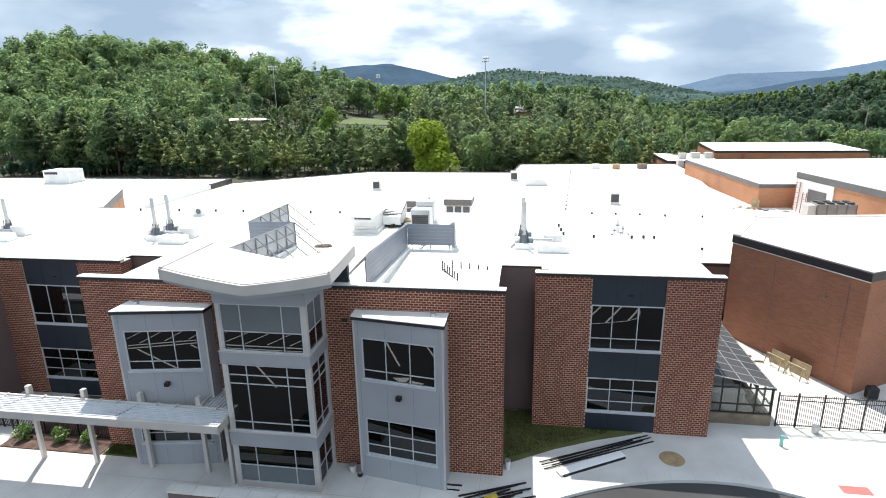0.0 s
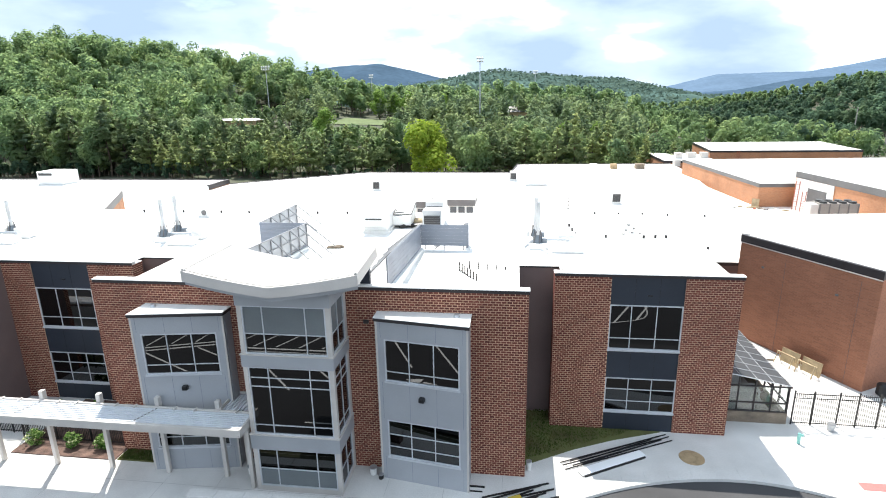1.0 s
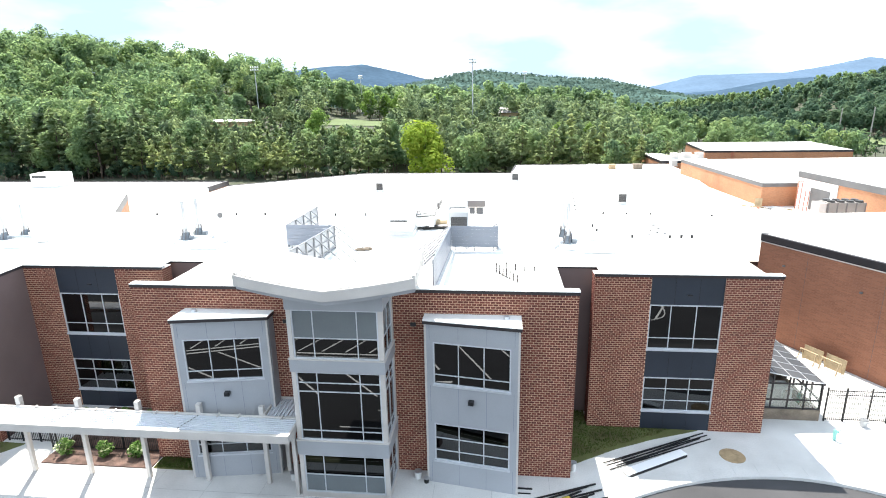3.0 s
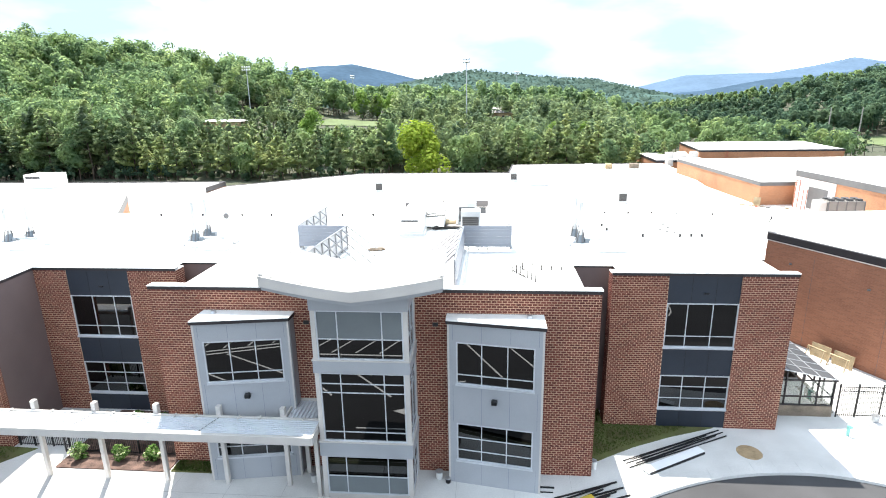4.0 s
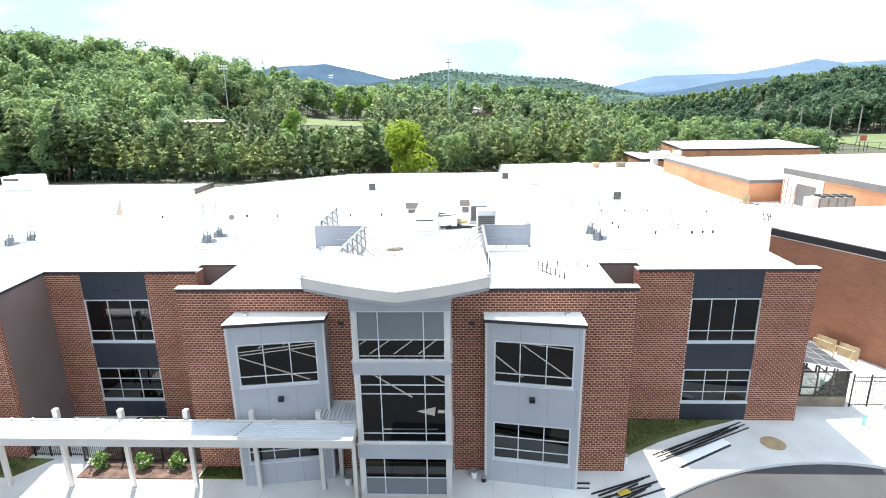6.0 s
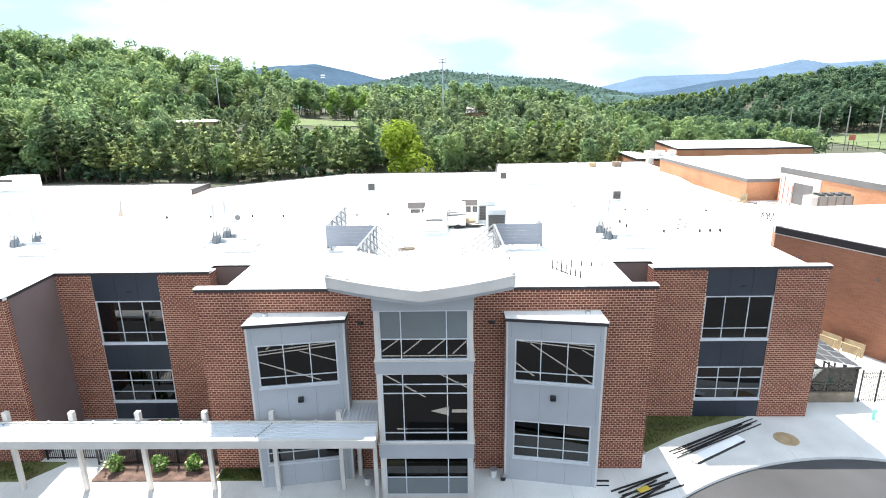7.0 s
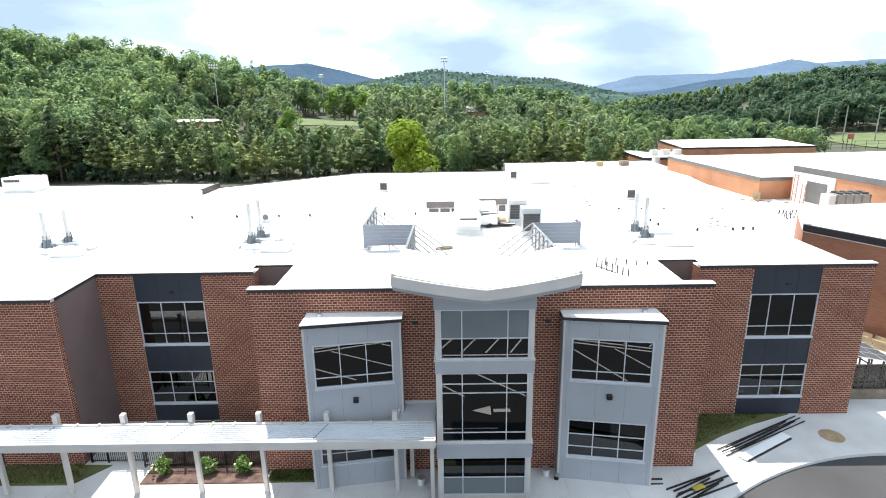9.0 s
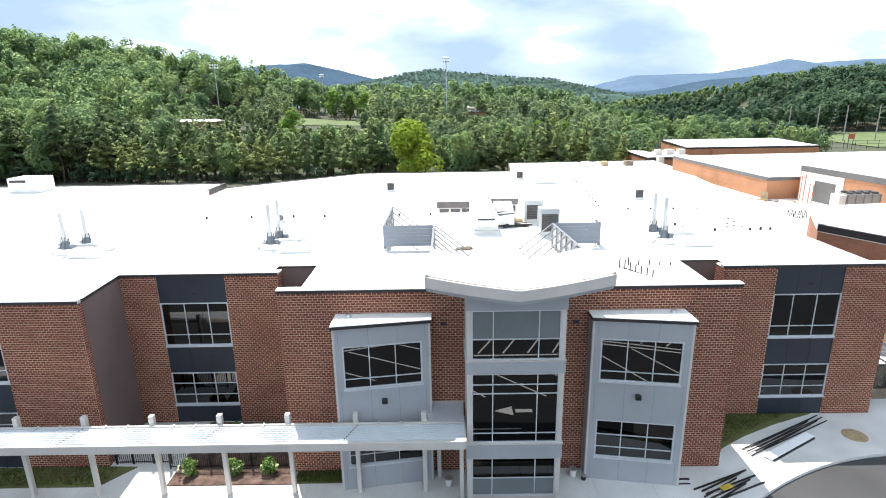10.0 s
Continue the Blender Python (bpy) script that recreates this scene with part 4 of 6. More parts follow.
def block(name, ring, z0, z1, mat, edge, label, cope=0.5, edge_mat=None, lip=0.1):
    ob = thing(name, (ring[0][0], ring[0][1], z0), label, "school building")
    bm = bmesh.new()
    prism(bm, ring, z0, z1 - cope)
    part("wall", bm, mat, ob)
    cx, cy = sum(p[0] for p in ring) / len(ring), sum(p[1] for p in ring) / len(ring)
    out = []
    for x, y in ring:
        d = math.hypot(x - cx, y - cy)
        out.append((x + (x - cx) / d * lip, y + (y - cy) / d * lip))
    bm = bmesh.new()
    prism(bm, out, z1 - cope, z1)
    part("coping", bm, edge_mat or M_COPING, ob, "dark metal roof edge")
    inn = [(x - (x - cx) / math.hypot(x - cx, y - cy) * 0.25, y - (y - cy) / math.hypot(x - cx, y - cy) * 0.25) for x, y in ring]
    bm = bmesh.new()
    prism(bm, inn, z1, z1 + 0.02)
    part("roof", bm, M_ROOF, ob, "white membrane flat roof")
    return ob


gym = block("gymnasium", [(16.72, 46.25), (21.75, 36.65), (47.8, 51.6), (46.5, 56.5), (20.7, 53.6)], 0, 8.5, M_GYM, 0, "tall red brick gymnasium with a black roof edge", 0.56, None, 0.06)
ga = Vector((4.91, -9.45, 0)).normalized()
go = Vector((ga.y, -ga.x, 0))
gym_m = Matrix(((ga.x, -go.x, 0, 16.72), (ga.y, -go.y, 0, 46.25), (0, 0, 1, 0), (0, 0, 0, 1)))
bm = bmesh.new()
box(bm, 0, 10.85, -0.07, 0.0, 7.86, 7.92, turn=gym_m)
part("band", bm, M_FASCIA, gym)
# membrane carried over the other edges, greyed to stand for its shaded side
for a, b in (((20.7, 53.6), (16.72, 46.25)), ((46.5, 56.5), (20.7, 53.6))):
    a, b = Vector((*a, 0)), Vector((*b, 0))
    al = (b - a).normalized()
    ou = Vector((al.y, -al.x, 0))
    m = Matrix(((al.x, -ou.x, 0, a.x), (al.y, -ou.y, 0, a.y), (0, 0, 1, 0), (0, 0, 0, 1)))
    part("edge_cover", box(bmesh.new(), 0.05, (b - a).length - 0.05, -0.09, 0.55, 7.95, 8.6, bevel=0.03, turn=m), M_FASCIA, gym, "membrane over the roof edge, greyed for its shaded side")
for u, w in ((2.3, 6.3), (8.2, 6.0)):
    part("wall_lamp", box(bmesh.new(), u - 0.1, u + 0.1, -0.12, 0.0, w, w + 0.14, bevel=0.02, turn=gym_m), M_GREYCOPE, gym)
for u in (4.1, 9.6):
    part("control_joint", box(bmesh.new(), u - 0.012, u + 0.012, -0.006, 0.0, 0.0, 7.5, turn=gym_m), M_STUCCO, gym)
HZ = 4.35
low_ring = [(26.51, 50.66), (66, 50.66), (66, 99.9), (30.01, 99.9), (26.51, 72)]
bm = bmesh.new()
prism(bm, low_ring, 0, HZ - 0.3)
part("lower_wall", bm, M_ORANGE, rear)
bm = bmesh.new()
prism(bm, low_ring, HZ - 0.299, HZ)
part("lower_roof", bm, M_ROOF, rear, "white membrane flat roof")
mid = block("upper_hall", [(31.3, 79.7), (58, 81.3), (74, 112), (29.5, 109.5)], HZ, 7.55, M_ORANGE, 0, "orange brick hall with a grey roof edge, above the lower roof", 0.5, M_GREYCOPE)
b3 = block("plant_hall", [(35.4, 78.8), (37.4, 61.5), (65, 63.5), (62, 79.5), (45, 79.5)], HZ, 9.35, M_ORANGE, 0, "orange brick hall with grey roof edge and white doorway panel", 0.75, M_GREYCOPE)
far = block("far_hall", [(41.5, 132), (73, 132), (75.5, 154.5), (44.3, 154.5)], 0, 7.0, M_ORANGE, 0, "orange brick hall with white roof and dark edge, far behind", 0.42)
low = block("low_link", [(30.2, 125.7), (41.2, 125.7), (41.2, 142), (30.2, 142)], 0, 5.5, M_ORANGE, 0, "low brick link building with white roof", 0.5)
# ---- trees ----
def leaves(points, outward, size, rng, flat=0.22):
    """Small folded leaf sprays: one quad for each point, leaning outward."""
    n = len(points)
    nrm = 0.85 * outward + np.array([0.0, 0.0, 0.40]) + flat * rng.normal(size=(n, 3))
    nrm /= np.linalg.norm(nrm, axis=1, keepdims=True) + 1e-9
    ref = rng.normal(size=(n, 3))
    u = np.cross(nrm, ref)
    u /= np.linalg.norm(u, axis=1, keepdims=True) + 1e-9
    v = np.cross(nrm, u)
    s = size * rng.uniform(0.6, 1.3, size=(n, 1))
    a, b = u * s, v * s * rng.uniform(0.5, 0.9, size=(n, 1))
    quad = np.stack([points - a, points - b * 0.8, points + a, points + b], 1)
    return quad.reshape(-1, 3)


def crown_broad(rng, h, r, n, size, low=0.25):
    lobes = max(6, int(n / 60))
    lobes = min(lobes, 16)
    t = rng.uniform(0, 1, lobes)
    ang = rng.uniform(0, 6.283, lobes)
    rad = r * 0.62 * np.sqrt(rng.uniform(0.1, 1, lobes)) * np.sin(np.clip(t * 0.8 + 0.2, 0, 1) * math.pi) ** 0.5
    cz = h * (low + 0.12 + (0.82 - low) * t)
    cen = np.stack([rad * np.cos(ang), rad * np.sin(ang), cz], 1)
    lr = r * rng.uniform(0.30, 0.52, lobes)
    pick = rng.integers(0, lobes, n)
    d = rng.normal(size=(n, 3))
    d[:, 2] = d[:, 2] * 0.9 + 0.25
    d /= np.linalg.norm(d, axis=1, keepdims=True)
    p = cen[pick] + d * (lr[pick] * rng.uniform(0.55, 1.08, n) ** 0.6)[:, None]
    return leaves(p, d, size, rng)


def crown_pine(rng, h, r, n, size, low=0.14):
    """Whorls of uneven boughs that shorten towards the tip, with needle sprays along their outer part."""
    whorls = max(6, int(h / 1.15))
    level = np.repeat((np.arange(whorls) + 0.5) / whorls, 6)
    level = np.clip(level + rng.normal(size=level.size) * 0.35 / whorls, 0.01, 0.985)
    way = rng.uniform(0, 6.283, level.size)
    reach = r * (1.03 - level) ** 0.72 * rng.uniform(0.5, 1.15, level.size) * np.clip(0.55 + 1.8 * level, 0, 1)
    lift = rng.uniform(0.05, 0.38, level.size)
    pick = rng.choice(level.size, n, p=reach / reach.sum())
    q = rng.uniform(0.12, 1, n) ** 0.65
    side = rng.normal(size=n) * 0.16 * reach[pick] * (0.4 + 0.6 * q) + rng.normal(size=n) * 0.10
    ca, sa = np.cos(way[pick]), np.sin(way[pick])
    out = reach[pick] * q
    z = h * (low + (1 - low) * level[pick]) + lift[pick] * out + rng.normal(size=n) * 0.16
    p = np.stack([out * ca - side * sa, out * sa + side * ca, z], 1)
    d = np.stack([0.55 * ca, 0.55 * sa, np.full(n, 0.75)], 1)
    return leaves(p, d, size, rng, 0.34)


def quad_mesh(name, pts, mat):
    n = len(pts) // 4
    me = bpy.data.meshes.new(name)
    me.vertices.add(len(pts))
    me.vertices.foreach_set("co", np.asarray(pts, np.float32).ravel())
    me.loops.add(4 * n)
    me.loops.foreach_set("vertex_index", np.arange(4 * n, dtype=np.int32))
    me.polygons.add(n)
    me.polygons.foreach_set("loop_start", np.arange(0, 4 * n, 4, dtype=np.int32))
    me.update(calc_edges=True)
    me.validate()
    me.materials.append(mat)
    return me


def trunk_mesh(rng, h, r, broad):
    bm = bmesh.new()
    top = h * (0.75 if broad else 0.95)
    knots = [Vector((rng.normal() * 0.12 * k, rng.normal() * 0.12 * k, top * k / 4)) for k in range(5)]
    for k in range(4):
        rod(bm, knots[k], knots[k + 1], r * (1 - k / 4.6), r * (1 - (k + 1) / 4.6), 6)
    for i in range(9 if broad else 14):
        z = h * rng.uniform(0.2, 0.75)
        a, ln = rng.uniform(0, 6.28), h * (rng.uniform(0.14, 0.26) if broad else rng.uniform(0.08, 0.17))
        k = min(int(z / top * 4), 3)
        s = knots[k].lerp(knots[k + 1], z / top * 4 - k)
        rod(bm, s, s + Vector((math.cos(a) * ln, math.sin(a) * ln, ln * (0.8 if broad else 0.15))), r * 0.28, r * 0.08, 5)
    return bake(bm, "trunk", M_BARK, True)


def tree_kind(name, seed, broad, h, r, n, size, mat, label):
    rng = np.random.default_rng(seed)
    ob = thing(name, (0, 0, 0), label, "tree", "trees behind the school")
    part("trunk", trunk_mesh(rng, h, h * 0.013 + 0.05, broad), M_BARK, ob)
    part("crown", quad_mesh("crown", (crown_broad if broad else crown_pine)(rng, h, r, n, size, 0.10 if broad else 0.18), mat), mat, ob)
    return ob


kinds = [
    tree_kind("pine_tree", 1, False, 13.5, 3.7, 1900, 0.36, M_PINE_LIGHT, "young pine tree with airy light green needles"),
    tree_kind("pine_tree", 2, False, 12.0, 3.5, 1750, 0.35, M_PINE_LIGHT, "young pine tree with airy light green needles"),
    tree_kind("pine_tree", 3, False, 15.0, 4.0, 2100, 0.38, M_PINE, "tall pine tree with airy green needles"),
    tree_kind("pine_tree", 6, False, 10.0, 3.2, 1500, 0.34, M_PINE_LIGHT, "small pine tree with airy light green needles"),
    tree_kind("broadleaf_tree", 4, True, 13.5, 5.0, 2300, 0.40, M_LEAF, "broadleaf tree with a dense green crown"),
    tree_kind("broadleaf_tree", 5, True, 11.0, 4.6, 2000, 0.38, M_LEAF, "broadleaf tree with a dense green crown"),
    tree_kind("broadleaf_tree", 9, True, 16.0, 5.6, 2600, 0.44, M_LEAF, "tall broadleaf tree with a dense green crown"),
]
lime = tree_kind("broadleaf_tree", 7, True, 13.5, 6.4, 4200, 0.42, M_LIME, "broadleaf tree with a bright yellow-green crown")
lime.matrix_basis = pose(-22.6, 134.5, -0.3) @ Matrix.Diagonal((1.12, 1.12, 1.04, 1))
fresh = tree_kind("broadleaf_tree", 12, True, 13.0, 4.6, 2300, 0.42, M_FRESH, "broadleaf tree with a fresh green crown among the pines")
fresh.matrix_basis = pose(-63.0, 176.0, float(land(-63, 176))) @ Matrix.Diagonal((1.0, 1.0, 1.02, 1))
for fx, fy, fs, fh in ((-35.0, 262.0, 0.85, 1.05), (-52.0, 262.0, 1.0, 0.95), (-59.0, 264.0, 0.9, 1.0), (-66.0, 263.0, 1.0, 1.0), (13.5, 176.0, 0.8, 0.85), (24.0, 182.0, 0.75, 0.8)):
    copy_thing(fresh, Matrix.Identity(4)).matrix_basis = pose(fx, fy, float(land(fx, fy)), 0, 0, fx * 7) @ Matrix.Diagonal((fs, fs, fs * fh, 1))
rng = np.random.default_rng(11)
used = set()
spots = []
for x in np.arange(-142, 36, 4.2):
    for row in range(3):
        px, py = x + rng.uniform(-1.2, 1.2), 139 + row * 6.0 + rng.uniform(-1.8, 1.8)
        if px < -75:
            py += (px + 75) * -0.06
        if abs(px + 22.5) < 6.5 and py < 146:
            continue
        spots.append((px, py, row))
for px, py, row in spots:
    tall = px < -104
    pool = [2, 6, 2, 4] if tall else [0, 1, 3, 0, 3, 5] if px < -62 and row < 2 else ([0, 1, 3, 0, 5, 3] if row == 0 else [0, 1, 2, 4, 5])
    k = pool[rng.integers(0, len(pool))]
    s = rng.uniform(0.72, 1.12) * (rng.uniform(1.05, 1.4) if tall else 1.05 if px < -60 else 0.95 if row == 0 else 1.0)
    if -66 < px < -28:
        s *= 0.95 if row > 0 else 1.02
    elif px >= -28:
        s *= 1.0
    m = pose(px, py, float(land(px, py)), 0, 0, float(rng.uniform(0, 360))) @ Matrix.Diagonal((s, s, s * rng.uniform(0.92, 1.1), 1))
    src = kinds[k]
    if k not in used:
        used.add(k)
        src.matrix_basis = m
    else:
        c = copy_thing(src, Matrix.Identity(4))
        c.matrix_basis = m
for k, src in enumerate(kinds):
    if k not in used:
        src.matrix_basis = pose(-150 - 5 * k, 160, float(land(-150, 160)))


def woods(name, areas, seed, mat, label, broad=True):
    """Far woods: many whole crowns on the land in one mesh. areas: x0, x1, y0, y1, count, height, leaves, size."""
    rng = np.random.default_rng(seed)
    parts, stems = [], []
    for x0, x1, y0, y1, count, high, n, size in areas:
        for _ in range(count):
            x, y = rng.uniform(x0, x1), rng.uniform(y0, y1)
            if -82 < x < -46 and 205 < y < 258 or 132 < x < 230 and 190 < y < 252 or 28 < x < 80 and y < 160:
                continue
            h = high * rng.uniform(0.75, 1.15)
            if y < 243 and -0.43 < (x + 14) / y < -0.36:
                h = min(h, max(3.0, 23.0 - 0.012 * y - float(land(x, y))) * 0.55)
            elif -122 < x < -86 and 185 < y < 243:
                h *= 0.55
            if y < 258 and -0.275 < (x + 14) / y < -0.155:
                h = min(h, max(2.0, 19.5 - 0.0502 * y - float(land(x, y))))
            elif 165 < y < 249 and 0.035 < (x + 14) / y < 0.078:
                h = min(h, max(2.0, 19.5 - 0.035 * y - float(land(x, y))))
            elif -84 < x < -36 and y < 212:
                h *= 0.55
            elif x >= -36 and y < 262 and x < 36:
                h *= 0.85
            f = crown_broad if (broad if rng.random() < 0.8 else not broad) else crown_pine
            if x > 60 and y > 230 and (x + 14) / y < 0.62:
                h *= (0.6 if y > 400 else 0.66) if (x + 14) / y < 0.53 else 0.82
            c = f(rng, h, h * (rng.uniform(0.26, 0.36) if f is crown_broad else rng.uniform(0.27, 0.36)), n, size)
            z = float(land(x, y))
            parts.append(c + np.array([x, y, z]))
            stems.append((x, y, z, h))
    ob = tagged(new(name, quad_mesh(name, np.concatenate(parts), mat)), label, "woods", kind="stuff")
    sv, sf = [], []
    for x, y, z, h in stems:
        k, w = len(sv), 0.16
        sv += [(x - w, y - w, z - 0.5), (x + w, y - w, z - 0.5), (x, y + w, z - 0.5), (x, y, z + h * 0.7)]
        sf += [(k, k + 1, k + 3), (k + 1, k + 2, k + 3), (k + 2, k, k + 3)]
    tagged(new("stems", mesh_of("stems", sv, sf, M_BARK)), "bare grey-brown stems of the far woods", "woods", kind="stuff")
    return ob


woods("pine_woods", [(-150, 34, 155, 205, 430, 13.5, 280, 0.50), (-150, 40, 200, 262, 290, 13.5, 230, 0.58)], 21, M_PINE, "young pine woods on rising ground", False)
woods("undergrowth", [(-150, 30, 135.5, 142, 60, 3.4, 150, 0.34), (-150, -70, 137, 146, 50, 4.5, 180, 0.36)], 31, M_LEAF_DEEP, "dark green undergrowth along the edge of the woods")
woods("hill_woods", [(-330, -100, 172, 315, 750, 18.0, 430, 0.66), (-210, -110, 150, 200, 110, 19.0, 430, 0.56), (-104, -80, 158, 174, 26, 11.0, 330, 0.42)], 22, M_LEAF, "dense broadleaf woods on the hill")
woods("valley_woods", [(-115, 90, 268, 350, 420, 15.5, 260, 0.80), (20, 104, 158, 268, 190, 10.5, 270, 0.5), (60, 330, 440, 620, 360, 15.0, 130, 1.15)], 23, M_LEAF, "dense broadleaf woods across the valley")
woods("slope_woods", [(85, 430, 255, 450, 1100, 14.5, 210, 0.82), (78, 112, 176, 200, 22, 9.0, 270, 0.5), (85, 240, 252, 290, 180, 15.0, 270, 0.68)], 24, M_LEAF_DEEP, "dense broadleaf woods on the far slope")


def ridge(name, profile, y, deep, mat, label, rough, seed, drop=0.0):
    """A far ridge: its skyline through the given places, sloping down towards and away from the school."""
    rng = np.random.default_rng(seed)
    xs = np.linspace(profile[0][0], profile[-1][0], 150)
    top = np.interp(xs, [p[0] for p in profile], [p[1] for p in profile])
    verts, faces = [], []
    rows = 14
    for j in range(rows):
        q = j / (rows - 1) * 1.6 - 1.0
        fall = 1 - min(abs(q), 1) ** 1.4
        for i, x in enumerate(xs):
            v = Vector((x / deep * 1.5, q * 2.0, seed))
            z = -10 + (top[i] + 10) * fall + noise.fractal(v * 1.7, 1.0, 2.0, 5) * rough * (0.4 + abs(q) * 1.5)
            z += rough * 0.12 * rng.uniform(-1, 1)
            verts.append((x + q * deep * 0.1, y + q * deep, z))
    n = len(xs)
    faces = [(j * n + i, j * n + i + 1, (j + 1) * n + i + 1, (j + 1) * n + i) for j in range(rows - 1) for i in range(n - 1)]
    return tagged(new(name, mesh_of(name, verts, faces, mat, True)), label, "mountain", kind="structure")


green = ridge("backdrop_ridge", [(-900, 20), (-400, 26), (-197, 29), (-111, 42), (-61, 51), (-24, 55), (21, 48.7), (100, 41.6), (147, 38.4), (186, 29), (260, 14), (420, 8), (900, 5)], 850, 260, M_HAZE, "wooded ridge in the distance, its green tinted for haze", 5.0, 3)
ridge("backdrop_mountain", [(-2600, 60), (-1500, 120), (-977, 138), (-838, 160), (-624, 168), (-467, 135), (-338, 100), (-185, 68), (200, 30), (700, 10)], 2600, 700, M_HAZE_BLUE, "mountain in the distance, coloured blue for haze", 9.0, 5)
ridge("backdrop_mountain", [(300, 5), (745, 21), (955, 69), (1162, 119), (1441, 125), (1651, 125), (1890, 160), (2110, 203), (2270, 181), (2477, 188), (2712, 194), (3300, 210), (4000, 120)], 3600, 700, M_HAZE_BLUE_FAR, "mountain in the distance, coloured blue for haze", 10.0, 6)
ridge("backdrop_mountain", [(700, 5), (1059, 28), (1348, 74), (1580, 87), (1838, 113), (2266, 120), (3000, 130)], 3000, 500, M_HAZE_BLUE, "foothill in the distance, coloured blue for haze", 8.0, 8)


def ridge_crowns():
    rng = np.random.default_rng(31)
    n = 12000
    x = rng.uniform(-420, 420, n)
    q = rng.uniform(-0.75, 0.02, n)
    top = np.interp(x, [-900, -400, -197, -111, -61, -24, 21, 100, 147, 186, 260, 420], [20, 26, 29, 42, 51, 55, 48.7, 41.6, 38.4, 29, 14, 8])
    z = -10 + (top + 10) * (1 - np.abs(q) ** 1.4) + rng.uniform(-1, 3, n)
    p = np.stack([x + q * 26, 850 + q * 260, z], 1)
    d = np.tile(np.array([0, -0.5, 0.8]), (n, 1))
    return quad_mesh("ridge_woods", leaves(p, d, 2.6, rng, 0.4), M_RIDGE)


tagged(new("ridge_woods", ridge_crowns()), "tree crowns on the distant ridge, tinted for haze", "woods", kind="stuff")

# ---- playing field, lights and far buildings ----
def patch(name, x0, x1, y0, y1, mat, label, up=0.25):
    vs, fs, n = [], [], 13
    for j in range(n):
        for i in range(n):
            x, y = x0 + (x1 - x0) * i / (n - 1), y0 + (y1 - y0) * j / (n - 1)
            vs.append((x, y, float(land(x, y)) + up))
    fs = [(j * n + i, j * n + i + 1, (j + 1) * n + i + 1, (j + 1) * n + i) for j in range(n - 1) for i in range(n - 1)]
    return single(name, mesh_of(name, vs, fs, mat), None, label, "playing field", "structure")


M_FIELD = material("mown_field", (0.10, 0.135, 0.05), 0.95, vary=0.12, size=8.0, grain=3.0, bump=0.2)
patch("playing_field", -80, -48, 222, 257, M_FIELD, "mown green playing field among the woods")
patch("ball_field", 136, 228, 194, 250, M_FIELD, "mown green ball field behind the school")


def light_pole(x, y, top, heads=2, width=2.4):
    z0 = float(land(x, y))
    p = thing("floodlight_pole", (x, y, z0), "tall grey steel sports floodlight pole", "floodlight", "sports floodlights")
    part("pole", rod(bmesh.new(), (x, y, z0), (x, y, top), 0.26, 0.14, 8), M_GALV, p)
    for k in range(heads):
        z = top - 0.2 - k * 1.1
        part("crossarm", boxes((x - width / 2, x + width / 2, y - 0.08, y + 0.08, z - 0.08, z + 0.08)), M_GALV, p)
        for i in range(4):
            lx = x - width / 2 + width * (i + 0.5) / 4
            bm = bmesh.new()
            rod(bm, (lx, y - 0.1, z + 0.1), (lx, y - 0.55, z + 0.42), 0.16, 0.30, 8)
            part("lamp", bm, M_WHITE, p)
    return p


light_pole(-14.5, 201, 32.2)
light_pole(-111.2, 243, 33.4, 2, 4.2)
light_pole(-78.5, 300, 31.0)
light_pole(7.4, 300, 31.2)
M_GREYPOLE = material("silver_weathered_wood", (0.34, 0.32, 0.29), 0.85, vary=0.12, size=0.8)
sb = thing("scoreboard", (123.5, 192, 0), "red board on two posts beside the ball field", "sign")
part("board", boxes((122.4, 124.6, 191.9, 192.05, 3.2, 5.0)), M_REDPAINT, sb)
for x in (122.7, 124.3):
    part("post", boxes((x - 0.06, x + 0.06, 192.05, 192.2, -0.35, 5.0)), M_BLACK, sb)
for i, x in enumerate((118.5, 129.5, 140.5, 153.0, 166, 180)):
    z0 = float(land(x, 220))
    p = thing("net_pole", (x, 220, z0), "weathered wooden pole of the ball field net", "pole", "net poles")
    part("pole", rod(bmesh.new(), (x, 220, z0), (x, 220, 13.6), 0.26, 0.18, 8), M_GREYPOLE, p)
fen = thing("field_fence", (150, 196, 0), "dark chain-link fence along the ball field", "fence")
for i in range(27):
    x = 110 + i * 4.0
    part("post", rod(bmesh.new(), (x, 193, -0.4), (x, 193, 2.6), 0.07, sides=6), M_BLACK, fen)
for z in (0.3, 1.4, 2.5):
    part("rail", rod(bmesh.new(), (110, 193, z), (214, 193, z), 0.04, sides=6), M_BLACK, fen)
bm = boxes((86, 230, 168, 174, -0.3, -0.1))
single("back_road", bm, M_CONCRETE, "pale road behind the school", "road", "structure")
gr = thing("guardrail", (120, 166, 0), "pale steel guardrail beside the road", "guardrail")
part("rail", boxes((82, 200, 166.0, 166.1, 0.45, 0.8)), M_GALV, gr)
for i in range(30):
    part("post", boxes((82.5 + i * 4, 82.62 + i * 4, 166.1, 166.25, -0.3, 0.75)), M_TIMBER, gr)


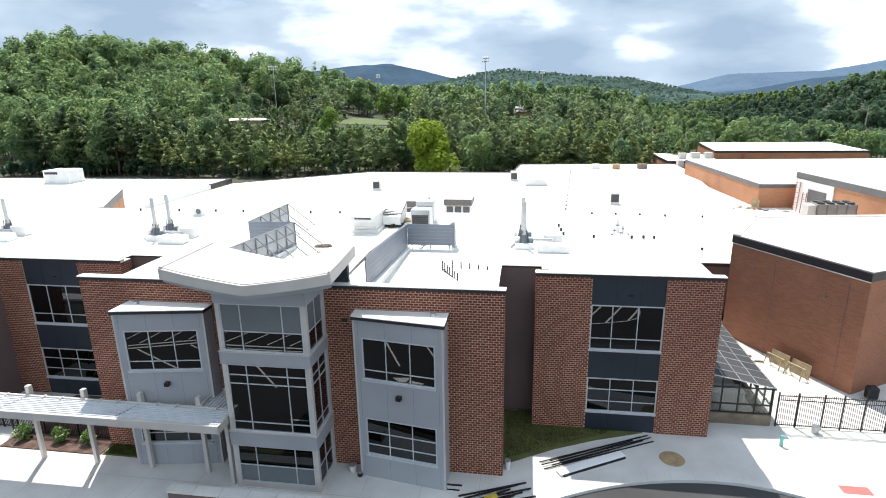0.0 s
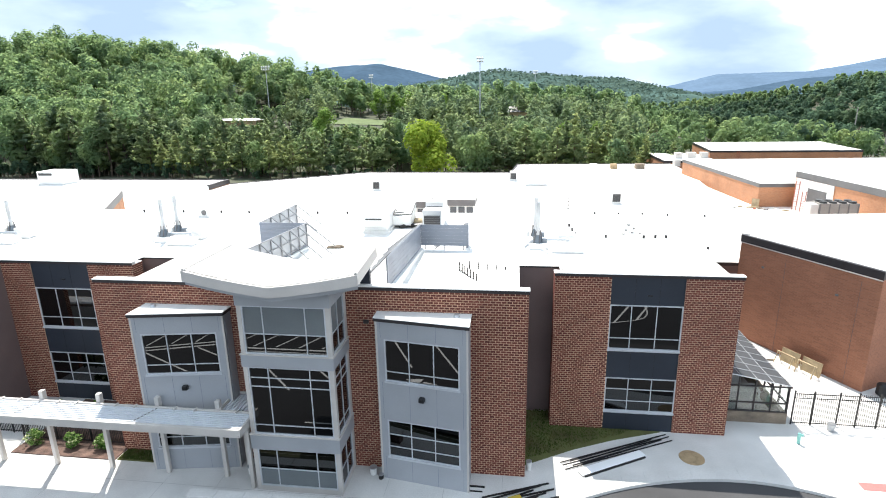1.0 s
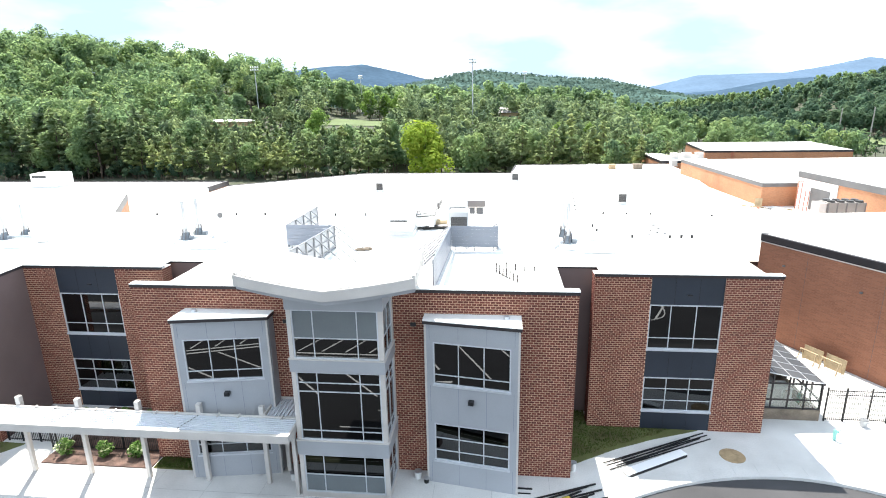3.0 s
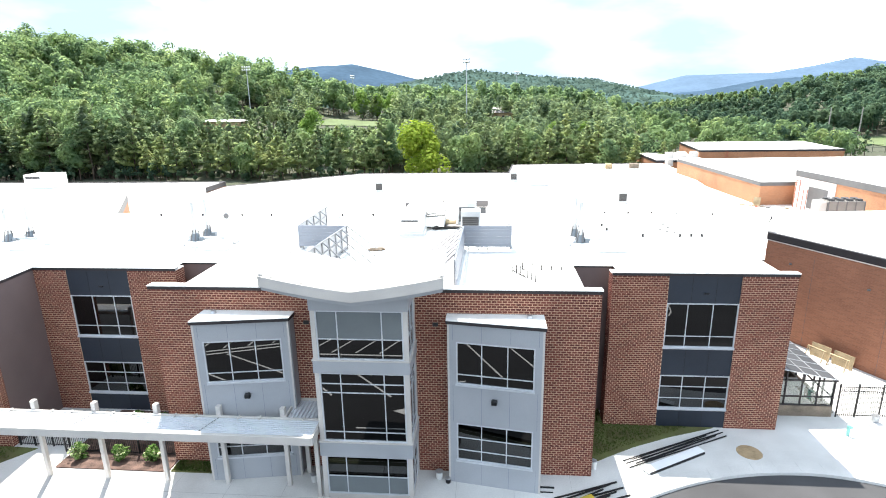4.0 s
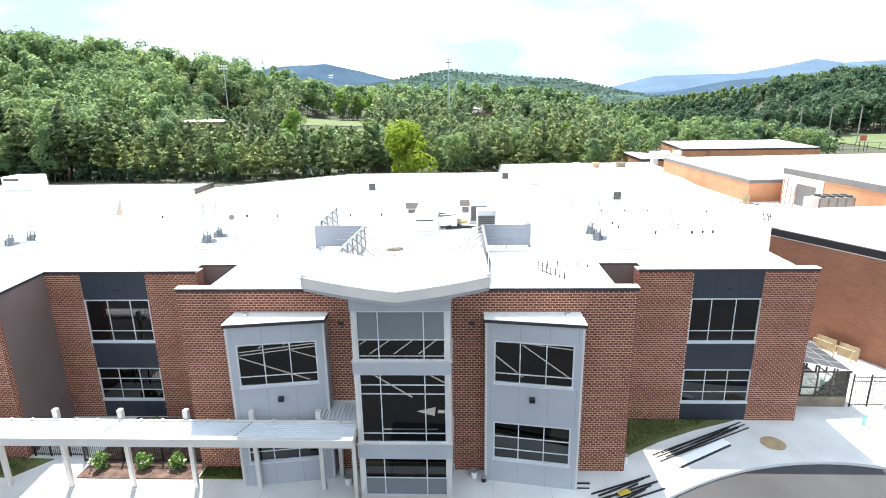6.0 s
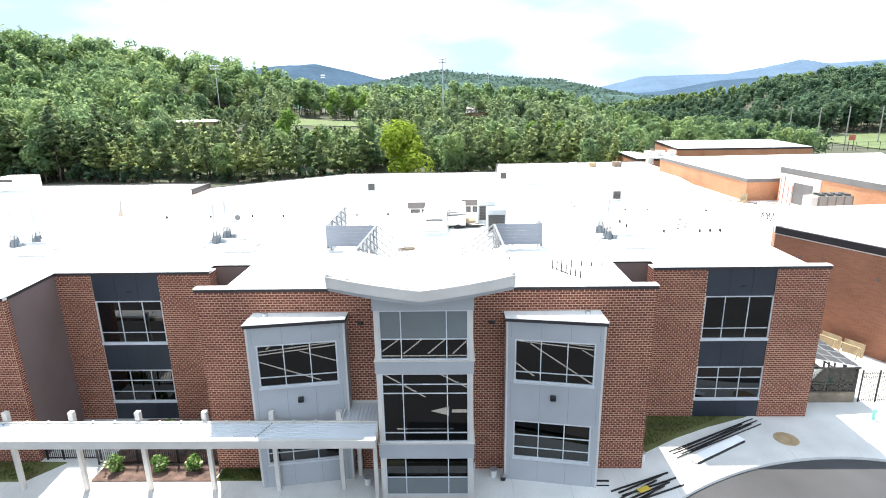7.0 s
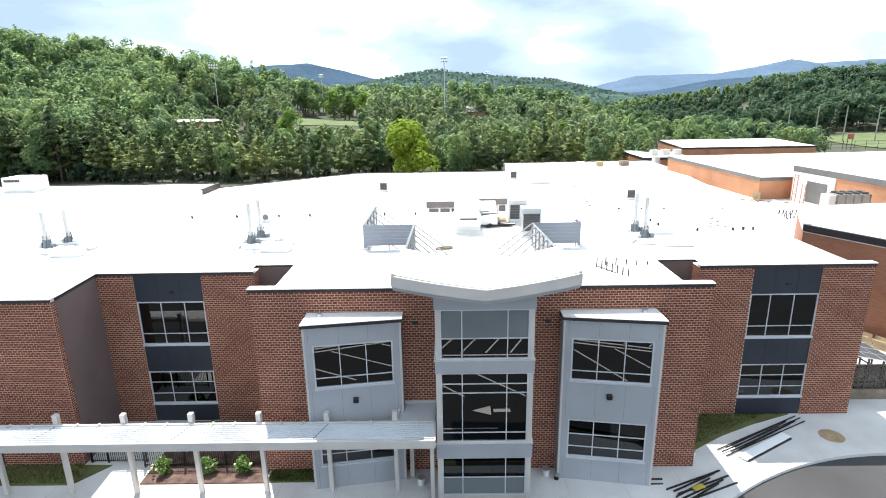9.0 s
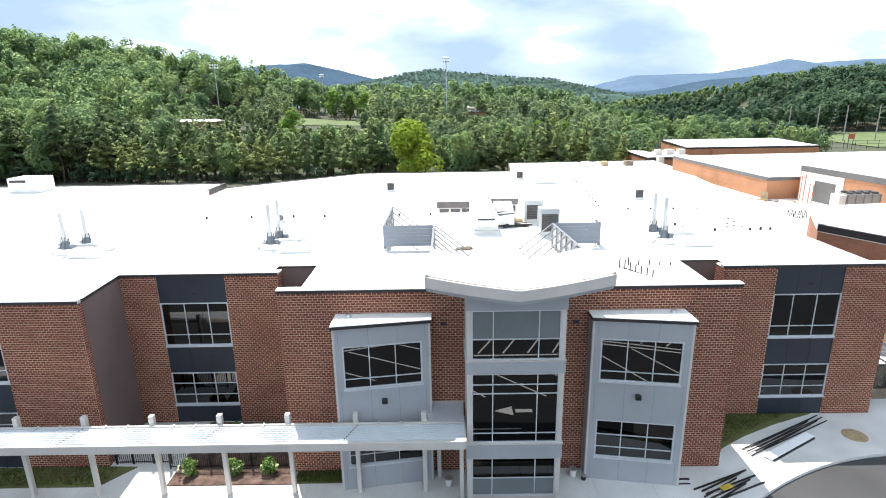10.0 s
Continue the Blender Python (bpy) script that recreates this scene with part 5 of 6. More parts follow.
def house(x, y, w, d, h, roof, mat_roof, label, lift=0.0):
    z0 = float(land(x, y)) + lift
    o = thing("house", (x, y, z0), label, "house")
    part("wall", boxes((x - w / 2, x + w / 2, y - d / 2, y + d / 2, z0 - 0.5 - lift, z0 + h)), M_TAN, o)
    bm = bmesh.new()
    e = 0.6
    pts = [(x - w / 2 - e, y - d / 2 - e, z0 + h), (x + w / 2 + e, y - d / 2 - e, z0 + h), (x + w / 2 + e, y + d / 2 + e, z0 + h), (x - w / 2 - e, y + d / 2 + e, z0 + h), (x - w / 2, y, z0 + h + roof), (x + w / 2, y, z0 + h + roof)]
    v = [bm.verts.new(p) for p in pts]
    for f in ((0, 1, 5, 4), (2, 3, 4, 5), (1, 2, 5), (3, 0, 4), (3, 2, 1, 0)):
        bm.faces.new([v[i] for i in f])
    part("roof", bm, mat_roof, o)
    for i in range(3):
        wx = x - w / 2 + w * (i + 0.5) / 3
        part("window", boxes((wx - 0.5, wx + 0.5, y - d / 2 - 0.05, y - d / 2 + 0.02, z0 + 1.0, z0 + 2.2)), M_LOUVRE, o)


house(-0.5, 253, 9, 7, 3.4, 2.4, M_GREYCOPE, "small tan house with a grey roof among the trees", 1.0)
house(-94.4, 179.5, 15, 5, 9.2, 0.6, M_WHITE, "field building with a long white roof behind the pines")

# ---- covered walk ----
canopy = thing("covered_walkway", (-28, 24.2, 0), "white ribbed metal canopy on grey square posts", "canopy")
CX0, CX1, CZ = -48.0, -14.82, 4.0
deck = part("deck", boxes((CX0, CX1, 22.3, 23.66, CZ, CZ + 0.08)), M_DECK, canopy, "ribbed white metal deck")
for i in range(8):
    y = 22.36 + i * 0.165
    part("rib", boxes((CX0, CX1, y, y + 0.05, CZ + 0.08, CZ + 0.125)), M_DECK, deck)
part("front_gutter", boxes((CX0, CX1, 22.12, 22.3, CZ - 0.32, CZ + 0.12), bevel=0.015), M_FASCIA, canopy)
part("back_gutter", boxes((CX0, CX1, 23.66, 23.78, CZ - 0.10, CZ + 0.16), bevel=0.015), M_FASCIA, canopy)
part("end_fascia", boxes((CX1, CX1 + 0.08, 22.12, 23.78, CZ - 0.3, CZ + 0.14)), M_FASCIA, canopy)
for i in range(9):
    x = -16.80 - 3.40 * i
    part("post", boxes((x - 0.11, x + 0.11, 23.79, 24.01, 0, CZ + 0.55), bevel=0.015), M_FASCIA, canopy)
    part("beam", boxes((x - 0.10, x + 0.10, 22.3, 23.78, CZ - 0.24, CZ)), M_FASCIA, canopy)
    part("post_cap", boxes((x - 0.125, x + 0.125, 23.785, 24.05, CZ + 0.02, CZ + 0.62), bevel=0.015), M_FASCIA, canopy)
    for k in (-1.15, 1.15):
        part("clip", boxes((x + k - 0.04, x + k + 0.04, 23.5, 23.8, CZ + 0.126, CZ + 0.2)), M_FASCIA, canopy)
    if i % 2 == 1:
        bm = bmesh.new()
        for k in range(7):
            y = 22.37 + k * 0.185
            box(bm, x - 0.35 + 0.07 * k, x - 0.29 + 0.07 * k, y, y + 0.13, CZ + 0.126, CZ + 0.132)
        tagged(part("lap_seam", bm, M_GREYCOPE, deck), kind="stuff")
part("post", boxes((-15.05, -14.85, 23.1, 23.3, 0, CZ - 0.3), bevel=0.015), M_FASCIA, canopy)
part("post", boxes((-16.2, -15.98, 24.9, 25.12, 0, CZ), bevel=0.015), M_FASCIA, canopy)
bm = boxes((-16.6, -14.78, 23.8, 25.5, CZ, CZ + 0.07))
part("link_deck", bm, M_DECK, canopy, "ribbed deck between canopy and wall")
for i in range(9):
    part("rib", boxes((-16.55 + i * 0.2, -16.48 + i * 0.2, 23.82, 25.48, CZ + 0.07, CZ + 0.13)), M_DECK, deck)
part("link_frame", boxes((-16.68, -16.6, 23.8, 25.52, CZ - 0.12, CZ + 0.25)), M_FASCIA, canopy)
part("link_frame", boxes((-16.6, -14.78, 25.5, 25.53, CZ - 0.12, CZ + 0.25)), M_FASCIA, canopy)

# low seat wall
seat = thing("seat_wall", (-13, 21.5, 0), "low dark wall with a pale concrete cap", "seat wall")
part("wall", boxes((-17.6, -9.0, 21.5, 21.95, 0, 0.55)), M_STUCCO, seat)
for i in range(6):
    part("cap", boxes((-17.68 + i * 1.46, -17.68 + i * 1.46 + 1.44, 21.42, 22.03, 0.55, 0.68), bevel=0.01), M_CONCRETE, seat)


# ---- fences ----
def picket_fence(name, x0, x1, y, h, posts, label, step=0.115, thick=0.036):
    f = thing(name, ((x0 + x1) / 2, y, 0), label, "fence")
    for z in (0.12, h - 0.42, h - 0.14):
        part("rail", boxes((x0, x1, y - 0.02, y + 0.02, z, z + 0.04)), M_BLACK, f)
    for x in posts:
        part("post", boxes((x - thick, x + thick, y - thick, y + thick, 0, h + 0.06)), M_BLACK, f)
        part("post_cap", boxes((x - thick - 0.012, x + thick + 0.012, y - thick - 0.012, y + thick + 0.012, h + 0.06, h + 0.09)), M_BLACK, f)
    me = bake(boxes((-0.011, 0.011, -0.011, 0.011, 0.05, h)), "picket", M_BLACK)
    n = int((x1 - x0) / step)
    for i in range(n):
        p = part("picket", me, M_BLACK, f)
        p.matrix_basis = Matrix.Translation((x0 + (i + 0.5) * step, y, 0))


picket_fence("steel_fence", 15.3, 30.0, 32.2, 2.2, (15.35, 16.45, 17.88, 18.94, 20.1, 21.4, 23.6, 25.8, 28.0, 29.9), "black steel picket fence with gates on concrete")
picket_fence("steel_fence", -34.4, -31.15, 26.4, 1.8, (-34.3, -33.35, -32.2, -31.2), "black steel picket fence with a gate beside the planting bed")
picket_fence("steel_fence", -31.1, -24.15, 25.95, 1.5, (-31.05, -28.8, -26.5, -24.2), "black steel picket fence behind the shrubs of the planting bed")


# ---- shrubs ----
def shrub(x, y, r, seed):
    rng = np.random.default_rng(seed)
    o = thing("hydrangea_shrub", (x, y, 0.05), "round green shrub with pale flower heads in mulch", "shrub", "shrubs in the bed")
    part("leaves", quad_mesh("leaves", crown_broad(rng, r * 1.7, r * 1.15, 650, 0.075, 0.0) + np.array([x, y, 0.0]), M_SHRUB), M_SHRUB, o)
    part("stem", rods([((x, y, 0.0), (x + 0.2 * math.cos(a), y + 0.2 * math.sin(a), r)) for a in (0, 1.3, 2.5, 3.8, 5.1)], 0.012, 5), M_BARK, o)
    bm = bmesh.new()
    for k in range(9):
        a, q = rng.uniform(0, 6.28), rng.uniform(0.3, 0.95) * r
        bmesh.ops.create_icosphere(bm, subdivisions=1, radius=0.085, matrix=Matrix.Translation((x + q * math.cos(a), y + q * math.sin(a), r * 1.5 - 0.5 * q)))
    part("flower_heads", bm, M_FLOWER, o, "pale green flower heads", True)


M_FLOWER = material("pale_flower", (0.55, 0.60, 0.34), 0.9, vary=0.15, size=0.2)
for i, (x, y, r) in enumerate(((-29.75, 25.35, 0.55), (-27.3, 25.4, 0.5), (-25.35, 25.5, 0.5), (-31.0, 28.6, 0.5), (-28.4, 28.8, 0.55), (-26.6, 28.9, 0.5))):
    shrub(x, y, r, 40 + i)

# ---- greenhouse beside the wing ----
gh = thing("greenhouse", (13, 37, 0), "lean-to greenhouse with dark grey frame and sloping glass roof", "greenhouse")
GX0, GX1, GY0, GY1 = 11.1, 15.05, 32.15, 42.5
part("base_wall", boxes((GX0, GX1, GY0, GY0 + 0.25, 0, 0.72), (GX1 - 0.25, GX1, GY0 + 0.25, GY1, 0, 0.72)), M_TIMBER, gh, "dark brown base wall")
fr = bmesh.new()
for i in range(5):
    x = GX0 + 0.04 + (GX1 - GX0 - 0.08) * i / 4
    top = 3.3 - 0.8 * (x - GX0) / (GX1 - GX0)
    box(fr, x - 0.035, x + 0.035, GY0 + 0.02, GY0 + 0.12, 0.72, top)
for z in (0.74, 1.32, 2.42):
    box(fr, GX0, GX1, GY0 + 0.02, GY0 + 0.12, z, z + 0.07)
for i in range(11):
    y = GY0 + 0.1 + (GY1 - GY0 - 0.2) * i / 10
    box(fr, GX1 - 0.12, GX1 - 0.02, y - 0.04, y + 0.04, 0.72, 2.5)
box(fr, GX1 - 0.12, GX1 - 0.02, GY0, GY1, 1.32, 1.39)
box(fr, GX1 - 0.14, GX1 + 0.06, GY0 - 0.05, GY1, 2.44, 2.56)
part("frame", fr, M_COPING, gh, "dark bronze metal frame")
slope = math.atan2(0.8, GX1 - GX0)
rm = Matrix.Translation((GX0, 0, 3.32)) @ Matrix.Rotation(slope, 4, "Y")
L = math.hypot(0.8, GX1 - GX0)
for i in range(11):
    y = GY0 + (GY1 - GY0) * i / 10
    part("rafter", box(bmesh.new(), 0, L, y - 0.017, y + 0.017, 0, 0.05, turn=rm), M_ALU, gh)
for i in range(5):
    part("purlin", box(bmesh.new(), L * i / 4 - 0.015, L * i / 4 + 0.015, GY0, GY1, 0.003, 0.047, turn=rm), M_ALU, gh)
for i in range(10):
    for k in range(4):
        bm = bmesh.new()
        y0 = GY0 + (GY1 - GY0) * i / 10
        box(bm, L * k / 4 + 0.016, L * (k + 1) / 4 - 0.016, y0 + 0.018, y0 + (GY1 - GY0) / 10 - 0.018, 0.02, 0.03, turn=rm)
        part("roof_pane", bm, M_ROOFGLASS, gh)
for i in range(4):
    x0 = GX0 + (GX1 - GX0) * i / 4
    for z0, z1 in ((0.81, 1.32), (1.39, 2.42)):
        part("pane", boxes((x0 + 0.06, x0 + 0.93, GY0 + 0.06, GY0 + 0.07, z0, z1)), M_CLEAR, gh)
bench = thing("slatted_bench", (12.6, 33.6, 0), "white slatted greenhouse bench", "bench")
for i in range(9):
    part("slat", boxes((11.5, 13.9, 33.2 + i * 0.13, 33.29 + i * 0.13, 1.5, 1.54)), M_WHITE, bench)
for x in (11.6, 13.8):
    for y in (33.25, 34.25):
        part("leg", boxes((x - 0.04, x + 0.04, y - 0.04, y + 0.04, 0, 1.5)), M_WHITE, bench)

# ---- roof screens ----
def screen(inner, outer, y, into, back):
    """Ribbed panels in a Z: a run that climbs towards the tower, a cross panel and a run to the rear, braced from inside."""
    s = thing("roof_screen", ((inner + outer) / 2, y, roof_z), "grey ribbed metal roof screen on braced steel posts", "roof screen", "roof screens")
    top, low, front, rise = 11.15, 9.65, 26.6, 0.06
    climb = Matrix(((1, 0, 0, 0), (0, 1, 0, 0), (0, -rise, 1, rise * y), (0, 0, 0, 1)))
    level = Matrix.Identity(4)
    n = 6
    x0, x1 = min(inner, outer), max(inner, outer)
    for i in range(n):
        z0, z1 = low + (top - low) * i / n, low + (top - low) * (i + 1) / n - 0.014
        part("panel", boxes((x0 + 0.03, x1 - 0.03, y, y + 0.05, z0, z1)), M_PANEL_DARK, s)
    for u0, u1, xk, m, count in ((front, y - 0.01, inner, climb, 7), (y + 0.06, y + back, outer, level, max(2, int(back / 1.6) + 1))):
        for i in range(n):
            z0, z1 = 9.5 + (top - 9.5) * i / n, 9.5 + (top - 9.5) * (i + 1) / n - 0.014
            part("panel", box(bmesh.new(), xk - 0.025, xk + 0.025, u0, u1, z0, z1, turn=m), M_PANEL_DARK, s)
        # added sheet: the panel back's brightness is put into a paler colour
        part("liner", box(bmesh.new(), xk + into * 0.03, xk + into * 0.05, u0 + 0.05, u1 - 0.05, 9.6, top - 0.05, turn=m), M_PANEL, s, "paler sheet standing for the brightly lit back of the panels")
        part("curb", box(bmesh.new(), xk - 0.2, xk + 0.2, u0, u1, 8.75 if m is climb else roof_z, 9.48, turn=m), M_ROOF, s, "white membrane curb")
        lead = 1.4 if m is climb else 0.1
        ys = [u0 + lead + (u1 - u0 - lead - 0.1) * k / (count - 1) for k in range(count)]
        for yy in ys:
            up = rise * (y - yy) if m is climb else 0.0
            part("post", rod(bmesh.new(), (xk + into * 0.09, yy, 9.4 + up), (xk + into * 0.09, yy, top + up), 0.05, sides=6), M_STEEL, s)
            part("brace", rod(bmesh.new(), (xk + into * 0.1, yy, top - 0.03 + up), (xk + into * 2.35, yy, roof_z), 0.045, sides=6), M_STEEL, s)
            part("foot_plate", boxes((xk + into * 2.35 - 0.12, xk + into * 2.35 + 0.12, yy - 0.1, yy + 0.1, roof_z, roof_z + 0.04)), M_STEEL, s)
        for zz in (top - 0.02, 10.4, 9.66):
            part("rail", rod(bmesh.new(), m @ Vector((xk + into * 0.08, ys[0], zz)), m @ Vector((xk + into * 0.08, ys[-1], zz)), 0.035, sides=6), M_STEEL, s)
    for k in range(3):
        xx = x0 + 0.3 + (x1 - x0 - 0.6) * k / 2
        part("post", rod(bmesh.new(), (xx, y + 0.1, roof_z), (xx, y + 0.1, top), 0.04, sides=6), M_STEEL, s)


screen(-8.1, -4.82, 36.9, -1, 1.0)
screen(-16.4, -19.9, 36.9, 1, 6.9)


# ---- roof plant ----
def louvred_box(name, x, y, z, w, d, h, label, cat, faces="f", skin=None):
    o = thing(name, (x, y, z), label, cat)
    part("body", boxes((x - w / 2, x + w / 2, y - d / 2, y + d / 2, z + 0.1, z + h), bevel=0.03), skin or M_WHITE, o)
    part("curb", boxes((x - w / 2 - 0.08, x + w / 2 + 0.08, y - d / 2 - 0.08, y + d / 2 + 0.08, z, z + 0.1)), M_ROOF, o)
    if "f" in faces:
        part("grille", boxes((x - w * 0.42, x + w * 0.42, y - d / 2 - 0.02, y - d / 2, z + 0.2 * h, z + 0.82 * h)), M_LOUVRE, o)
        n = 9
        for i in range(n):
            zz = z + 0.2 * h + 0.62 * h * (i + 0.5) / n
            part("slat", boxes((x - w * 0.42, x + w * 0.42, y - d / 2 - 0.045, y - d / 2 - 0.02, zz - 0.015, zz + 0.015)), M_GREYCOPE, o)
    return o


for x, y in ((-24.3, 88.8), (12.3, 78.6), (-2.0, 100.0)):
    louvred_box("intake_hood", x, y, LZ, 1.25, 1.0, 1.75, "pale roof hood with a dark louvred face", "roof vent")
louvred_box("condenser", -7.75, 40.7, roof_z, 1.45, 1.4, 2.15, "tall grey condenser unit with dark louvred face", "air conditioner", skin=M_GALV)
louvred_box("condenser", -8.2, 45.2, roof_z, 1.5, 1.4, 1.95, "tall grey condenser unit with dark louvred face", "air conditioner", skin=M_GALV)
louvred_box("condenser", -29.9, 46.6, roof_z, 0.95, 0.4, 0.85, "small white condenser unit on the roof", "air conditioner", "")
part("fan", rod(bmesh.new(), (-29.8, 46.39, 9.8), (-29.8, 46.36, 9.8), 0.24, sides=16), M_GREYCOPE, bpy.data.objects["condenser.002"])
rtu = thing("rooftop_unit", (-12.4, 42.8, roof_z), "white rooftop air handler with a sloping hood", "air conditioner")
part("body", boxes((-13.4, -11.5, 41.3, 48.6, 9.6, 10.75), bevel=0.03), M_WHITE, rtu)
part("curb", boxes((-13.5, -11.4, 41.2, 48.7, 9.35, 9.6)), M_ROOF, rtu)
bm = bmesh.new()
prism(bm, [(40.75, 10.35), (41.3, 9.85), (41.3, 10.85), (40.75, 10.75)], -13.4, -11.5)
bmesh.ops.transform(bm, matrix=Matrix(((0, 0, 1, 0), (1, 0, 0, 0), (0, 1, 0, 0), (0, 0, 0, 1))), verts=bm.verts)
part("hood", bm, M_WHITE, rtu, "sloping intake hood")
part("slot", boxes((-13.1, -11.8, 40.73, 40.76, 10.55, 10.66)), M_LOUVRE, rtu)
bm = bmesh.new()
prism(bm, [(43.2, 9.6), (45.6, 9.6), (45.9, 11.05), (45.3, 11.05), (43.2, 10.3)], -11.49, -10.0)
bmesh.ops.transform(bm, matrix=Matrix(((0, 0, 1, 0), (1, 0, 0, 0), (0, 1, 0, 0), (0, 0, 0, 1))), verts=bm.verts)
part("duct", bm, M_WHITE, rtu, "white sloping duct")
for k in range(6):
    part("hood_slat", box(bmesh.new(), -0.7, 0.7, -0.10, 0.10, -0.02, 0.02, turn=pose(-10.72, 43.5 + 0.42 * k, 10.45 + 0.10 * k, 8, 0, 12)), M_LOUVRE, rtu, "dark sloping intake slat")
for x in (-11.46, -9.98):
    part("hood_side", rod(bmesh.new(), (x, 43.4, 10.46), (x, 45.8, 11.05), 0.05, sides=6), M_GREYCOPE, rtu)
for x0, x1, y in ((-16.4, -12.3, 66.0), (-9.8, -6.7, 67.5)):
    o = thing("roof_monitor", ((x0 + x1) / 2, y + 1.5, LZ), "low glazed roof monitor with a dark sloping fascia", "roof light", "roof monitors")
    part("wall", boxes((x0, x1, y + 0.1, y + 3.5, LZ, 7.0)), M_WHITE, o)
    part("fascia", boxes((x0 - 0.2, x1 + 0.2, y - 0.15, y + 3.6, 6.55, 7.3)), M_GREYCOPE, o)
    part("roof", boxes((x0 - 0.22, x1 + 0.22, y - 0.1, y + 3.62, 7.3, 7.34)), M_ROOF, o)
    n = 3
    for i in range(n):
        a = x0 + (x1 - x0) * i / n
        part("window", boxes((a + 0.15, a + (x1 - x0) / n - 0.1, y + 0.05, y + 0.1, LZ + 0.5, 6.4)), M_POLY, o)
    for i in range(n + 1):
        a = x0 + (x1 - x0) * i / n
        part("mullion", boxes((a - 0.06, a + 0.06, y - 0.02, y + 0.05, LZ, 6.54)), M_WHITE, o)
bm = rods([((-10.9 + 0.12 * i, 43.0 + 0.1 * i, 9.5 + 0.06 * (i % 3)), (-9.6 + 0.15 * i, 43.9 - 0.1 * i, 9.45 + 0.05 * (i % 4))) for i in range(8)], 0.09, 6)
single("cable_heap", bm, M_BLACK, "dark heap of cable and conduit on the roof", "cables")
bm = rods([((-11.0 + 0.2 * i, 43.6 + 0.05 * i, 9.45 + 0.05 * (i % 3)), (-9.2 + 0.1 * i, 44.4 - 0.15 * i, 9.5 + 0.04 * (i % 4))) for i in range(7)], 0.07, 6)
single("pipe_offcuts", bm, M_GREYCOPE, "heap of grey pipe offcuts on the roof", "pipes")
single("tarpaulin", boxes((-10.6, -9.1, 44.6, 45.6, roof_z, 9.75), bevel=0.12), M_WOOD, "tan bundle of wrapped material on the roof", "bundle")
o = thing("rooftop_unit", (1.5, 95.0, LZ), "long low white rooftop unit", "air conditioner")
part("body", boxes((0.0, 3.6, 94.2, 96, LZ + 0.1, LZ + 1.15), bevel=0.04), M_WHITE, o)
part("curb", boxes((-0.1, 3.7, 94.1, 96.1, LZ, LZ + 0.1)), M_ROOF, o)
o = thing("rooftop_unit", (-83.5, 90, 5.6), "large white rooftop unit with a dark intake slot", "air conditioner")
part("body", boxes((-86.0, -81.0, 88.2, 92, 5.75, 8.0), bevel=0.06), M_WHITE, o)
part("slot", boxes((-85.6, -83.0, 88.16, 88.2, 7.3, 7.7)), M_LOUVRE, o)
part("curb", boxes((-86.1, -80.9, 88.1, 92.1, 5.6, 5.75)), M_ROOF, o)


def exhaust_pair(x, y, gap, high, label):
    o = thing("exhaust_stack", (x, y, roof_z), label, "exhaust fan", "exhaust stacks")
    for i, (dx, dy) in enumerate(((0, 0), gap)):
        px, py = x + dx, y + dy
        part("plinth", boxes((px - 0.6, px + 0.6, py - 0.55, py + 0.55, roof_z, roof_z + 0.4), bevel=0.02), M_ROOF, o)
        bm = bmesh.new()
        rod(bm, (px, py, roof_z + 0.35), (px, py, roof_z + 0.95), 0.34, 0.2, 12)
        part("fan_housing", bm, M_BLUEGREY, o, "blue-grey fan housing")
        part("pipe", rod(bmesh.new(), (px, py, roof_z + 0.85), (px, py, high), 0.145, 0.135, 12), M_GALV, o, "tall steel pipe")
        part("collar", rod(bmesh.new(), (px, py, roof_z + 1.3), (px, py, roof_z + 1.4), 0.19, sides=12), M_GALV, o)
        part("motor", boxes((px + 0.3, px + 0.65, py - 0.2, py + 0.2, roof_z + 0.3, roof_z + 0.7), bevel=0.04), M_BLUEGREY, o)
        for k in range(5):
            a = k * 1.25 + i
            part("conduit", rod(bmesh.new(), (px + 0.36 * math.cos(a), py + 0.36 * math.sin(a), roof_z + 0.3), (px + 0.22 * math.cos(a + 0.5), py + 0.22 * math.sin(a + 0.5), roof_z + 1.25), 0.035, sides=5), M_GREYCOPE, o)
        part("junction", boxes((px - 0.62, px - 0.42, py - 0.15, py + 0.15, roof_z + 0.35, roof_z + 0.75)), M_WHITE, o)
    bm = bmesh.new()
    for a, b in (((x + 0.3, y, 9.95), (x + 2.0, y + 0.1, 9.95)), ((x + 2.0, y + 0.1, 9.95), (x + 2.3, y + 0.1, 9.4)), ((x - 0.3, y - 0.1, 9.9), (x - 0.9, y - 0.2, 9.4))):
        rod(bm, a, b, 0.10, sides=8)
    part("duct", bm, M_GALV, o)
    part("duct_box", boxes((x + 0.9, x + 3.0, y - 1.3, y - 0.4, roof_z, roof_z + 0.55), bevel=0.04), M_ROOF, o)
    part("duct_box", boxes((x + 1.4, x + 2.7, y + 0.6, y + 1.4, roof_z, roof_z + 0.8), bevel=0.04), M_WHITE, o)


exhaust_pair(-28.1, 37.9, (0.2, 1.5), 12.6, "pair of tall steel exhaust stacks on blue-grey fans")
exhaust_pair(0.0, 37.9, (-0.1, 1.8), 12.6, "pair of tall steel exhaust stacks on blue-grey fans")
exhaust_pair(-42.5, 37.4, (0.9, 1.0), 12.3, "pair of tall steel exhaust stacks on blue-grey fans")
rack = thing("safety_rail", (-4, 31, roof_z), "two rows of thin steel posts of a roof safety rail", "railing")
